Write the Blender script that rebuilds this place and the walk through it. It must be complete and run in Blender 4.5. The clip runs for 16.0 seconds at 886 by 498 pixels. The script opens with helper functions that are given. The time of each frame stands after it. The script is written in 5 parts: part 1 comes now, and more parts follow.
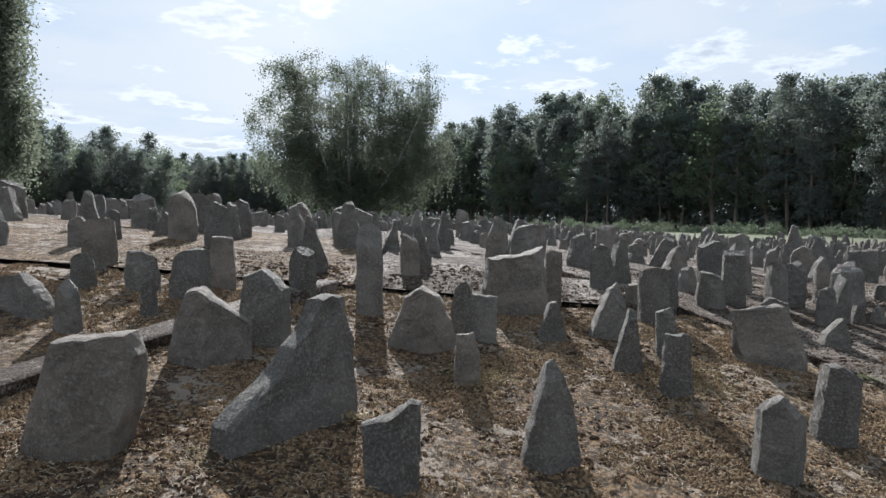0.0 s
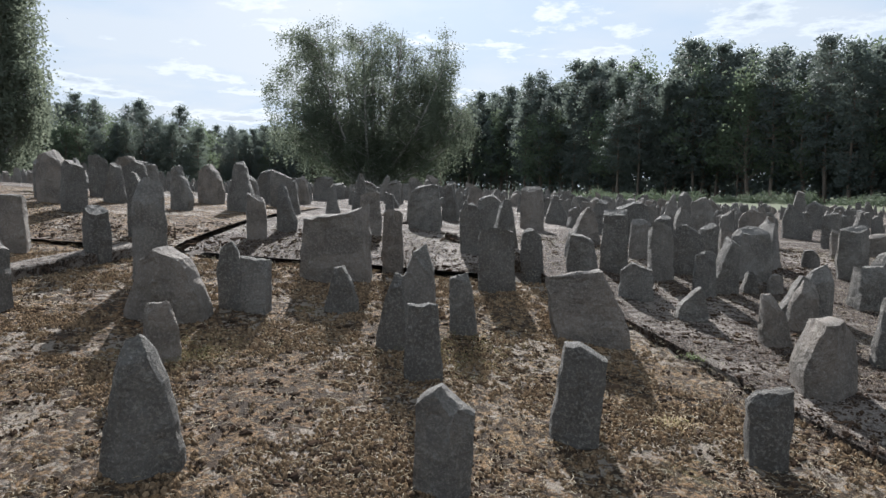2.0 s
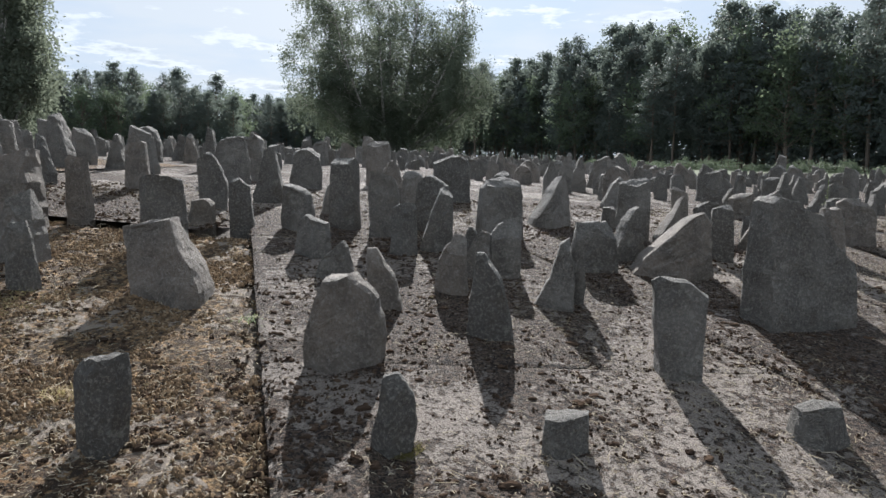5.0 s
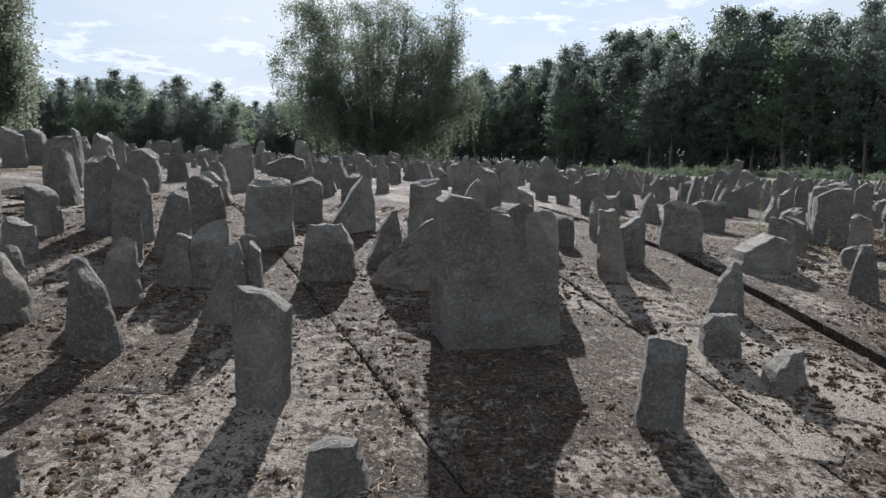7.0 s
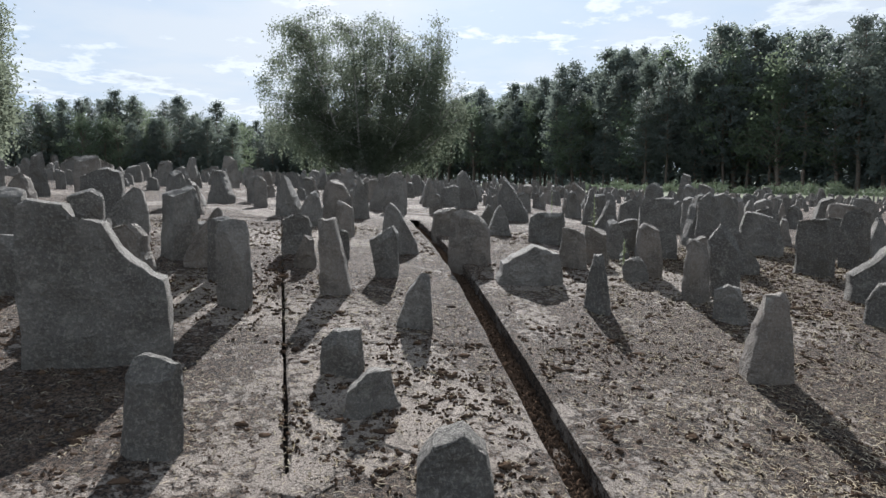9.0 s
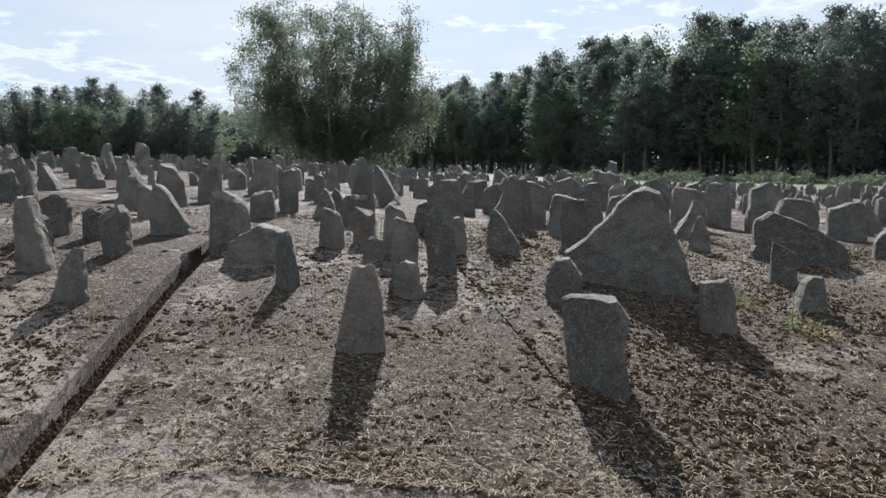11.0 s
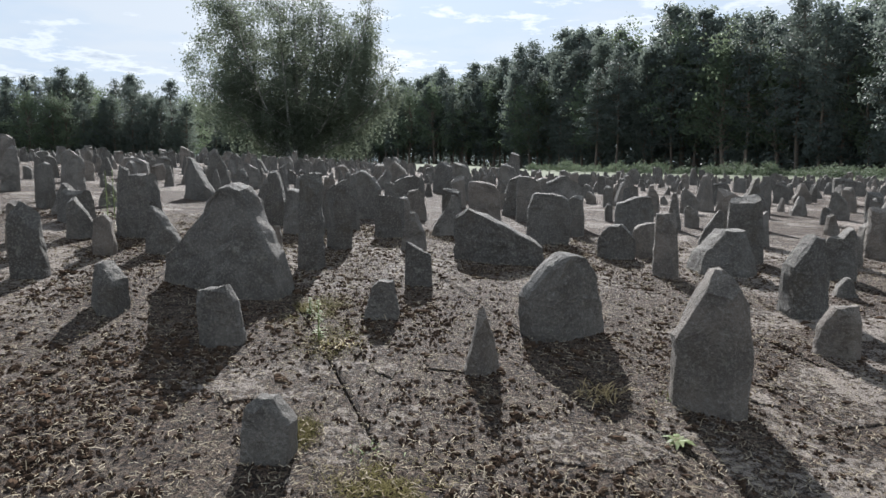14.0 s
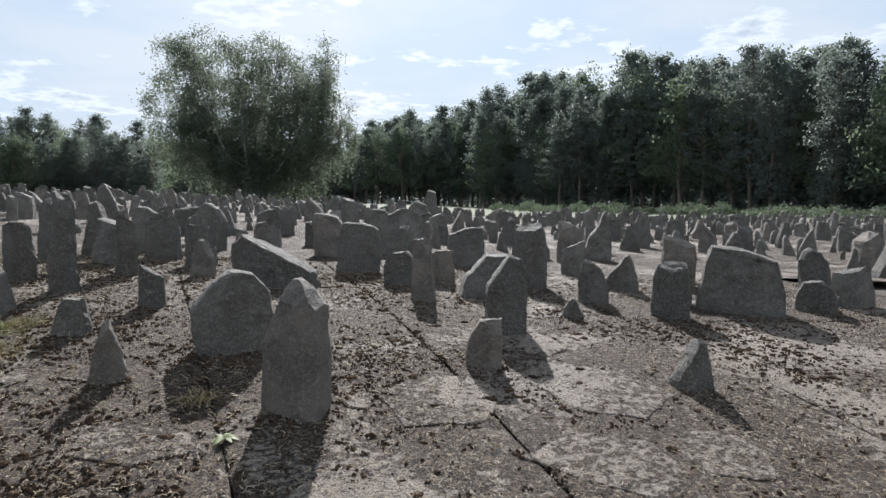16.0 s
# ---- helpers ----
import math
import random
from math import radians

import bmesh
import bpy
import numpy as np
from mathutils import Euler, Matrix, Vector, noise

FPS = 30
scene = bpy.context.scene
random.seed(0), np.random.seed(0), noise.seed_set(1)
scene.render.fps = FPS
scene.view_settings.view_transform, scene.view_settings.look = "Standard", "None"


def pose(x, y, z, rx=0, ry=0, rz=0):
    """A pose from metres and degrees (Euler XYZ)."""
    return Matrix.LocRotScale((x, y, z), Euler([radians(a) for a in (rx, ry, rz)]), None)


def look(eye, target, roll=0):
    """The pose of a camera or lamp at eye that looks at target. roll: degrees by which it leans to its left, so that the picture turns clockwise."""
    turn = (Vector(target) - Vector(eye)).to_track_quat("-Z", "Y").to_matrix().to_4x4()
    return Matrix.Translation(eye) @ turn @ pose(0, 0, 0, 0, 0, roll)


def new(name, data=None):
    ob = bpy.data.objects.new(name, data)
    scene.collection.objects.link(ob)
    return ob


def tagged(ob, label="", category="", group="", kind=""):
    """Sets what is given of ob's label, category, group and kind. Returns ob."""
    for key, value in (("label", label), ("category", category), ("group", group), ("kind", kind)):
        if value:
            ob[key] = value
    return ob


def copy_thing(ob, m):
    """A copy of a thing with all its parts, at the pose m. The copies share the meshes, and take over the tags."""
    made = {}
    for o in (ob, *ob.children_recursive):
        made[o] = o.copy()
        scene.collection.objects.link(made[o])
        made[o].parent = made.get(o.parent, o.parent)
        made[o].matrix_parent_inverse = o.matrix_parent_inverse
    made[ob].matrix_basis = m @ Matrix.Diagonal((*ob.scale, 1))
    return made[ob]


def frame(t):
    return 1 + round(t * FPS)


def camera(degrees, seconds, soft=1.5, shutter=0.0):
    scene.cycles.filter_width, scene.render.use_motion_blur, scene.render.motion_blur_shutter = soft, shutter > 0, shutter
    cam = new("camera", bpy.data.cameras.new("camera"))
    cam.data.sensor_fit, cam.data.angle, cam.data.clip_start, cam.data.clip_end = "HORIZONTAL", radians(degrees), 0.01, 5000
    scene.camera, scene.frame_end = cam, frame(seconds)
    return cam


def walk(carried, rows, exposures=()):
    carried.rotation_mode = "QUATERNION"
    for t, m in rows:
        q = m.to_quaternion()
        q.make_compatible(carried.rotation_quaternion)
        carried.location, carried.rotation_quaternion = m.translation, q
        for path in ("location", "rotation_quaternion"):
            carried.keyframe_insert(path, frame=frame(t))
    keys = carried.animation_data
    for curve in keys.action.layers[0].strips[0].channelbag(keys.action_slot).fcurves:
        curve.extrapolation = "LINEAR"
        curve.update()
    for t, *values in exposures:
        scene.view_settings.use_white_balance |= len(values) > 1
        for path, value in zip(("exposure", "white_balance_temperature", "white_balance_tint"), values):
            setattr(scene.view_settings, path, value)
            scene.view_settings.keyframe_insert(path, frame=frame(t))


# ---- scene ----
cam = camera(66.3, 16.0, soft=1.5)
PATH = [
    (0, (0.084, -0.237, 1.594), (0.101, 1.760, 1.499), 0.38),
    (0.5, (0.589, -0.008, 1.510), (0.604, 1.990, 1.415), 0.27),
    (1, (1.114, 0.157, 1.461), (1.110, 2.154, 1.351), 0.25),
    (1.5, (1.553, 0.368, 1.444), (1.514, 2.363, 1.308), 0.19),
    (2, (1.998, 0.621, 1.447), (1.913, 2.611, 1.268), 0.10),
    (2.5, (2.487, 0.800, 1.379), (2.361, 2.782, 1.145), 0.14),
    (3, (2.966, 1.012, 1.352), (2.808, 2.988, 1.083), 0.04),
    (5.5, (5.339, 1.566, 1.203), (5.132, 3.537, 0.935), 0.25),
    (6, (5.839, 1.726, 1.164), (5.627, 3.697, 0.899), 0.28),
    (6.5, (6.293, 1.918, 1.182), (6.076, 3.889, 0.923), 0.20),
    (7, (6.718, 2.134, 1.185), (6.499, 4.107, 0.936), 0.15),
    (7.5, (7.181, 2.309, 1.146), (6.957, 4.281, 0.905), 0.06),
    (8, (7.628, 2.480, 1.100), (7.393, 4.453, 0.868), 0.07),
    (8.5, (8.171, 2.589, 1.106), (7.935, 4.564, 0.894), 0.02),
    (9, (8.669, 2.656, 1.103), (8.437, 4.633, 0.907), -0.16),
    (11.5, (11.167, 2.823, 1.020), (10.972, 4.798, 0.770), -0.13),
    (12, (11.620, 3.090, 1.034), (11.412, 5.060, 0.756), -0.18),
    (12.5, (12.113, 3.233, 1.009), (11.903, 5.199, 0.713), -0.20),
    (13, (12.543, 3.357, 1.012), (12.345, 5.325, 0.715), -0.16),
    (13.5, (12.991, 3.433, 1.033), (12.821, 5.406, 0.753), -0.07),
    (14, (13.464, 3.387, 1.041), (13.311, 5.365, 0.789), -0.17),
    (14.5, (13.952, 3.384, 0.992), (13.816, 5.367, 0.769), -0.19),
    (15, (14.399, 3.258, 0.944), (14.276, 5.245, 0.750), -0.16),
    (15.5, (14.866, 3.178, 0.911), (14.764, 5.169, 0.749), -0.13),
    (16, (15.348, 3.262, 0.921), (15.273, 5.256, 0.787), -0.10),
]
walk(cam, [(t, look(eye, target, roll)) for t, eye, target, roll in PATH],
     exposures=[(0.0, 1.45, 5810, 10), (16.0, 1.45, 5810, 10)])

# ---- light ----
SUN_AZ, SUN_EL = -6.3, 31.0        # degrees: left of straight ahead (+y), above the horizon
sun_way = Vector((math.sin(radians(SUN_AZ)) * math.cos(radians(SUN_EL)),
                  math.cos(radians(SUN_AZ)) * math.cos(radians(SUN_EL)), math.sin(radians(SUN_EL))))
sun_data = bpy.data.lights.new("sun", "SUN")
sun_data.energy, sun_data.angle, sun_data.color = 4.3, radians(0.6), (1.0, 0.93, 0.84)
sun = new("sun", sun_data)
sun.matrix_world = look((0, 0, 60), Vector((0, 0, 60)) - sun_way)


def make_world():
    """A hazy summer sky with thin cloud over it and small heaped clouds near the sun."""
    w = bpy.data.worlds.new("sky")
    scene.world = w
    w.use_nodes = True
    nt = w.node_tree
    nt.nodes.clear()
    n, l = nt.nodes.new, nt.links.new
    out, bg = n("ShaderNodeOutputWorld"), n("ShaderNodeBackground")
    sky = n("ShaderNodeTexSky")
    sky.sky_type, sky.sun_disc = "NISHITA", False
    sky.sun_elevation, sky.sun_rotation = radians(SUN_EL), radians(SUN_AZ)
    sky.air_density, sky.dust_density, sky.ozone_density = 1.0, 2.5, 1.2
    co = n("ShaderNodeTexCoord")
    sep = n("ShaderNodeSeparateXYZ")
    l(co.outputs["Generated"], sep.inputs[0])
    # the directions are laid on a flat cloud layer overhead
    add = n("ShaderNodeMath"); add.operation = "ADD"; add.inputs[1].default_value = 0.12
    l(sep.outputs[2], add.inputs[0])
    inv = n("ShaderNodeMath"); inv.operation = "MAXIMUM"; inv.inputs[1].default_value = 0.05
    l(add.outputs[0], inv.inputs[0])
    flat = n("ShaderNodeVectorMath"); flat.operation = "DIVIDE"
    three = n("ShaderNodeCombineXYZ")
    for k in range(3):
        l(inv.outputs[0], three.inputs[k])
    l(co.outputs["Generated"], flat.inputs[0]); l(three.outputs[0], flat.inputs[1])
    thin = n("ShaderNodeTexNoise"); thin.inputs["Scale"].default_value = 0.9
    thin.inputs["Detail"].default_value, thin.inputs["Roughness"].default_value = 6.0, 0.55
    l(flat.outputs[0], thin.inputs["Vector"])
    r1 = n("ShaderNodeMapRange"); r1.inputs[1].default_value, r1.inputs[2].default_value = 0.40, 0.60
    r1.inputs[3].default_value, r1.inputs[4].default_value = 0.0, 1.0
    l(thin.outputs[0], r1.inputs[0])
    heap = n("ShaderNodeTexNoise"); heap.inputs["Scale"].default_value = 2.2
    heap.inputs["Detail"].default_value, heap.inputs["Roughness"].default_value = 9.0, 0.6
    l(flat.outputs[0], heap.inputs["Vector"])
    r2 = n("ShaderNodeMapRange"); r2.inputs[1].default_value, r2.inputs[2].default_value = 0.53, 0.58
    l(heap.outputs[0], r2.inputs[0])
    # thin cloud, with blue showing through; the heaps are a little darker
    thin_col = n("ShaderNodeMix"); thin_col.data_type = "RGBA"
    thin_col.inputs[6].default_value = (2.35, 2.75, 3.15, 1)
    thin_col.inputs[7].default_value = (2.9, 3.05, 3.15, 1)
    l(r1.outputs[0], thin_col.inputs[0])
    white = n("ShaderNodeMix"); white.data_type = "RGBA"
    core = n("ShaderNodeMapRange"); core.inputs[1].default_value, core.inputs[2].default_value = 0.58, 0.66
    l(heap.outputs[0], core.inputs[0])
    heap_col = n("ShaderNodeMix"); heap_col.data_type = "RGBA"
    heap_col.inputs[6].default_value, heap_col.inputs[7].default_value = (3.6, 3.7, 3.7, 1), (2.4, 2.6, 2.8, 1)
    l(core.outputs[0], heap_col.inputs[0]); l(heap_col.outputs[2], white.inputs[7])
    l(r2.outputs[0], white.inputs[0]); l(thin_col.outputs[2], white.inputs[6])
    veil = n("ShaderNodeMix"); veil.data_type = "RGBA"
    veil.inputs[0].default_value = 0.968
    l(sky.outputs[0], veil.inputs[6]); l(white.outputs[2], veil.inputs[7])
    bg.inputs["Strength"].default_value = 0.092
    l(veil.outputs[2], bg.inputs[0]); l(bg.outputs[0], out.inputs[0])


make_world()

# ---- ground shape ----
def ease(a, b, v):
    u = min(max((v - a) / (b - a), 0.0), 1.0)
    return u * u * (3 - 2 * u)


def ground_z(x, y):
    """The lie of the land: it climbs ahead to a flat top and falls to the right, less so far off."""
    rise = -math.log(math.exp(-1.25 * max(y, -8.0)) + math.exp(-10.3)) / 10
    rise -= 0.6 * ease(40, 95, y)
    return rise - 1.606 * math.tanh(x / 22) * (1 - (0.7 if x < 0 else 0.1) * ease(10, 32, y))


# joints between the rows of slabs: x at y = 9 and at y = 4
JOINTS = [(1.80, 3.85), (3.77, 6.75), (6.35, 8.17), (7.95, 9.15), (10.03, 11.55), (11.53, 13.97), (12.90, 15.30),
          (14.60, 16.50), (16.60, 18.30), (18.60, 20.30), (20.70, 22.40)]
FAR_Y, NEAR_Y = 13.0, 0.6


def joint_x(k, y):
    a, b = JOINTS[k]
    return a + (b - a) * (9 - y) / 5


def kerb_left_x(y):
    return -2.5 + (y - 3.77) * 0.445


def in_bed(x, y):
    """The sunken moss bed between the kerbs."""
    return y < 6.72 and x < joint_x(0, y)


def slab_z(x, y):
    """The worn top of the slabs."""
    return ground_z(x, y) + 0.004 + 0.010 * noise.noise((x * 1.7, y * 1.7, 1)) + 0.004 * noise.noise((x * 7, y * 7, 2))


def base_z(x, y):
    """The soil: a little under the slabs, higher in the beds and outside the paved field."""
    z = ground_z(x, y)
    if in_bed(x, y):
        return z - 0.035
    if -12 < x < 24 and 0 < y < 14:
        return z - 0.105
    return z - 0.02


# ---- materials ----
def nodes_of(name, rough=0.9):
    m = bpy.data.materials.new(name)
    m.use_nodes = True
    nt = m.node_tree
    b = nt.nodes["Principled BSDF"]
    b.inputs["Roughness"].default_value = rough
    b.inputs["Specular IOR Level"].default_value = 0.25
    return m, nt, b


def add_noise(nt, vec, scale, detail=5.0, rough=0.6, warp=0.0):
    n = nt.nodes.new("ShaderNodeTexNoise")
    n.inputs["Scale"].default_value, n.inputs["Detail"].default_value = scale, detail
    n.inputs["Roughness"].default_value, n.inputs["Distortion"].default_value = rough, warp
    nt.links.new(vec, n.inputs["Vector"])
    return n.outputs["Fac"]


def spread(nt, value, lo, hi, a=0.0, b=1.0):
    n = nt.nodes.new("ShaderNodeMapRange")
    n.interpolation_type = "SMOOTHSTEP"
    for k, v in ((1, lo), (2, hi), (3, a), (4, b)):
        n.inputs[k].default_value = v
    nt.links.new(value, n.inputs[0])
    return n.outputs[0]


def blend(nt, fac, a, b, how="MIX"):
    n = nt.nodes.new("ShaderNodeMix")
    n.data_type, n.blend_type = "RGBA", how
    for k, v in ((0, fac), (6, a), (7, b)):
        if isinstance(v, (int, float)):
            n.inputs[k].default_value = v
        elif isinstance(v, tuple):
            n.inputs[k].default_value = (*v, 1)
        else:
            nt.links.new(v, n.inputs[k])
    return n.outputs[2]


def maths(nt, how, a, b):
    n = nt.nodes.new("ShaderNodeMath")
    n.operation = how
    for k, v in ((0, a), (1, b)):
        if isinstance(v, (int, float)):
            n.inputs[k].default_value = v
        else:
            nt.links.new(v, n.inputs[k])
    return n.outputs[0]


def relief(nt, bsdf, height, depth, strength=1.0):
    n = nt.nodes.new("ShaderNodeBump")
    n.inputs["Strength"].default_value, n.inputs["Distance"].default_value = strength, depth
    nt.links.new(height, n.inputs["Height"])
    nt.links.new(n.outputs[0], bsdf.inputs["Normal"])


def shifted(nt):
    """Object coordinates, moved on by the object's random number so that no two stones look alike."""
    co, info = nt.nodes.new("ShaderNodeTexCoord"), nt.nodes.new("ShaderNodeObjectInfo")
    far = maths(nt, "MULTIPLY", info.outputs["Random"], 37.0)
    v = nt.nodes.new("ShaderNodeVectorMath")
    v.operation = "ADD"
    nt.links.new(co.outputs["Object"], v.inputs[0])
    nt.links.new(far, v.inputs[1])
    return v.outputs[0], info.outputs["Random"]


def world_place(nt):
    return nt.nodes.new("ShaderNodeNewGeometry").outputs["Position"]


def make_granite(name, per_island=False):
    m, nt, b = nodes_of(name, 0.88)
    if per_island:
        vec = world_place(nt)
        rnd = nt.nodes.new("ShaderNodeNewGeometry").outputs["Random Per Island"]
    else:
        vec, rnd = shifted(nt)
    tone = blend(nt, rnd, (0.095, 0.088, 0.078), (0.21, 0.192, 0.168))
    warm = blend(nt, spread(nt, rnd, 0.72, 0.9, 0, 0.45), tone, (0.20, 0.155, 0.12))
    big = add_noise(nt, vec, 4.0, 5, 0.6, 0.4)
    body = blend(nt, spread(nt, big, 0.38, 0.62, 0, 0.55), warm, (0.062, 0.056, 0.048))
    grain = add_noise(nt, vec, 62.0, 4, 0.8)
    body = blend(nt, spread(nt, grain, 0.48, 0.64, 0, 0.5), body, (0.31, 0.285, 0.25))
    body = blend(nt, spread(nt, add_noise(nt, vec, 140.0, 2, 0.7), 0.58, 0.72, 0, 0.6), body, (0.05, 0.05, 0.053))
    lichen = spread(nt, add_noise(nt, vec, 11.0, 8, 0.72, 0.1), 0.57, 0.68, 0, 0.4)
    body = blend(nt, lichen, body, (0.33, 0.315, 0.265))
    streak = spread(nt, add_noise(nt, vec, 2.2, 6, 0.7, 0.3), 0.52, 0.72, 0, 0.5)
    body = blend(nt, streak, body, (0.085, 0.070, 0.048))
    nt.links.new(body, b.inputs["Base Color"])
    h = maths(nt, "ADD", maths(nt, "MULTIPLY", add_noise(nt, vec, 14.0, 9, 0.68, 0.3), 1.0), maths(nt, "MULTIPLY", grain, 0.18))
    relief(nt, b, h, 0.050, 1.0)
    return m


def add_web(nt, vec, scale, lo, hi):
    """Fine crossing fibres: the borders of warped cells."""
    bent = nt.nodes.new("ShaderNodeTexNoise")
    bent.inputs["Scale"].default_value, bent.inputs["Detail"].default_value = scale * 0.5, 4.0
    nt.links.new(vec, bent.inputs["Vector"])
    mix = nt.nodes.new("ShaderNodeVectorMath")
    mix.operation = "MULTIPLY_ADD"
    mix.inputs[1].default_value = (2.2 / scale,) * 3
    nt.links.new(bent.outputs["Color"], mix.inputs[0])
    nt.links.new(vec, mix.inputs[2])
    v = nt.nodes.new("ShaderNodeTexVoronoi")
    v.feature = "DISTANCE_TO_EDGE"
    v.inputs["Scale"].default_value = scale
    nt.links.new(mix.outputs[0], v.inputs["Vector"])
    return spread(nt, v.outputs["Distance"], lo, hi, 1.0, 0.0)


def make_concrete(name="worn_concrete", bare=0.0):
    """Worn concrete with a fine open grain; dark dry moss has crept over it in sheets and specks."""
    m, nt, b = nodes_of(name, 0.92)
    vec = world_place(nt)
    rnd = nt.nodes.new("ShaderNodeObjectInfo").outputs["Random"]
    base = blend(nt, rnd, (0.220, 0.182, 0.150), (0.268, 0.225, 0.187))
    base = blend(nt, spread(nt, add_noise(nt, vec, 1.3, 6, 0.6, 0.5), 0.35, 0.7, 0, 0.5), base, (0.19, 0.16, 0.135))
    agg = add_noise(nt, vec, 120.0, 3, 0.7)
    base = blend(nt, spread(nt, agg, 0.42, 0.66, 0, 0.55), base, (0.42, 0.362, 0.305))
    base = blend(nt, spread(nt, add_noise(nt, vec, 85.0, 2, 0.6), 0.53, 0.66, 0, 0.85), base, (0.075, 0.06, 0.048))
    where = spread(nt, add_noise(nt, vec, 0.7, 5, 0.62, 0.6), 0.38, 0.54)
    fine = add_noise(nt, vec, 20.0, 9, 0.76, 0.4)
    cover = maths(nt, "ADD", maths(nt, "MULTIPLY", where, 0.15), fine)
    sep = nt.nodes.new("ShaderNodeSeparateXYZ")
    nt.links.new(vec, sep.inputs[0])
    cover = maths(nt, "ADD", cover, spread(nt, sep.outputs[0], 8.6, 11.5, 0.008 - bare, 0.062 - bare))
    cover = maths(nt, "ADD", cover, spread(nt, sep.outputs[0], 14.2, 16.0, 0.0, -0.075))
    moss = spread(nt, cover, 0.545, 0.580)
    tuft = add_noise(nt, vec, 52.0, 7, 0.75, 0.3)
    # brown moss; the shadows between its tufts are painted in as the dark end
    mcol = blend(nt, spread(nt, tuft, 0.46, 0.56), (0.026, 0.018, 0.013), (0.135, 0.092, 0.064))
    web = maths(nt, "MULTIPLY", add_web(nt, vec, 55.0, 0.02, 0.07), spread(nt, add_noise(nt, vec, 6.0, 4, 0.6), 0.42, 0.60))
    mcol = blend(nt, maths(nt, "MULTIPLY", web, 0.4), mcol, (0.40, 0.33, 0.24))
    base = blend(nt, moss, base, mcol)
    nt.links.new(base, b.inputs["Base Color"])
    h = maths(nt, "ADD", maths(nt, "MULTIPLY", moss, maths(nt, "ADD", 0.3, maths(nt, "MULTIPLY", tuft, 2.4))), maths(nt, "MULTIPLY", agg, 0.35))
    h = maths(nt, "ADD", h, maths(nt, "MULTIPLY", add_noise(nt, vec, 60.0, 4, 0.7), 0.6))
    h = maths(nt, "ADD", h, maths(nt, "MULTIPLY", web, 0.3))
    relief(nt, b, h, 0.034, 1.0)
    return m


def make_moss_bed():
    """Dry moss, rust-brown to straw, with shade painted between its tufts, worn through to pale sand."""
    m, nt, b = nodes_of("dry_moss", 0.97)
    vec = world_place(nt)
    big = add_noise(nt, vec, 0.55, 5, 0.6, 0.6)
    moss = blend(nt, spread(nt, big, 0.38, 0.62), (0.30, 0.175, 0.082), (0.46, 0.295, 0.14))
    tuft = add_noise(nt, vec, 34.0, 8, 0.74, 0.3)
    # shade in the hollows between tufts, put into the colour as near-black
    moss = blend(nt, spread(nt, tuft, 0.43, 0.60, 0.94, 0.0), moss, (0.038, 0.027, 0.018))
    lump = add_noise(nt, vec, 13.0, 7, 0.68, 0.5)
    # the same painted shade, coarser, in the dips between lumps
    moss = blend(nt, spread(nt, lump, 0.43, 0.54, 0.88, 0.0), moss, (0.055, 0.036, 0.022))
    moss = blend(nt, spread(nt, add_noise(nt, vec, 70.0, 4, 0.75), 0.56, 0.72, 0, 0.7), moss, (0.46, 0.36, 0.22))
    moss = blend(nt, spread(nt, add_noise(nt, vec, 1.9, 5, 0.6, 0.7), 0.62, 0.74, 0, 0.4), moss, (0.20, 0.19, 0.06))
    worn = maths(nt, "ADD", maths(nt, "MULTIPLY", add_noise(nt, vec, 1.5, 4, 0.6, 0.8), 0.6), maths(nt, "MULTIPLY", add_noise(nt, vec, 13.0, 8, 0.72, 0.8), 0.75))
    bare = spread(nt, worn, 0.715, 0.765, 0, 0.9)
    sand = blend(nt, add_noise(nt, vec, 90.0, 3, 0.7), (0.30, 0.25, 0.20), (0.46, 0.395, 0.325))
    col = blend(nt, bare, moss, sand)
    nt.links.new(col, b.inputs["Base Color"])
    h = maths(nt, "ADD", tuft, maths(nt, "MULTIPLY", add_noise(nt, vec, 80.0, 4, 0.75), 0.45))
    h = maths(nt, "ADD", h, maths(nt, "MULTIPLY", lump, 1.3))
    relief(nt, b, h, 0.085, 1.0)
    return m


def make_plain(name, lo, hi, scale, rough=0.9, depth=0.01, through=0.0):
    m, nt, b = nodes_of(name, rough)
    vec, rnd = shifted(nt)
    n = add_noise(nt, vec, scale, 5, 0.65)
    col = blend(nt, spread(nt, n, 0.3, 0.7), lo, hi)
    col = blend(nt, spread(nt, rnd, 0, 1, 0, 0.35), col, tuple(0.6 * v for v in lo))
    nt.links.new(col, b.inputs["Base Color"])
    if depth:
        relief(nt, b, n, depth)
    return m


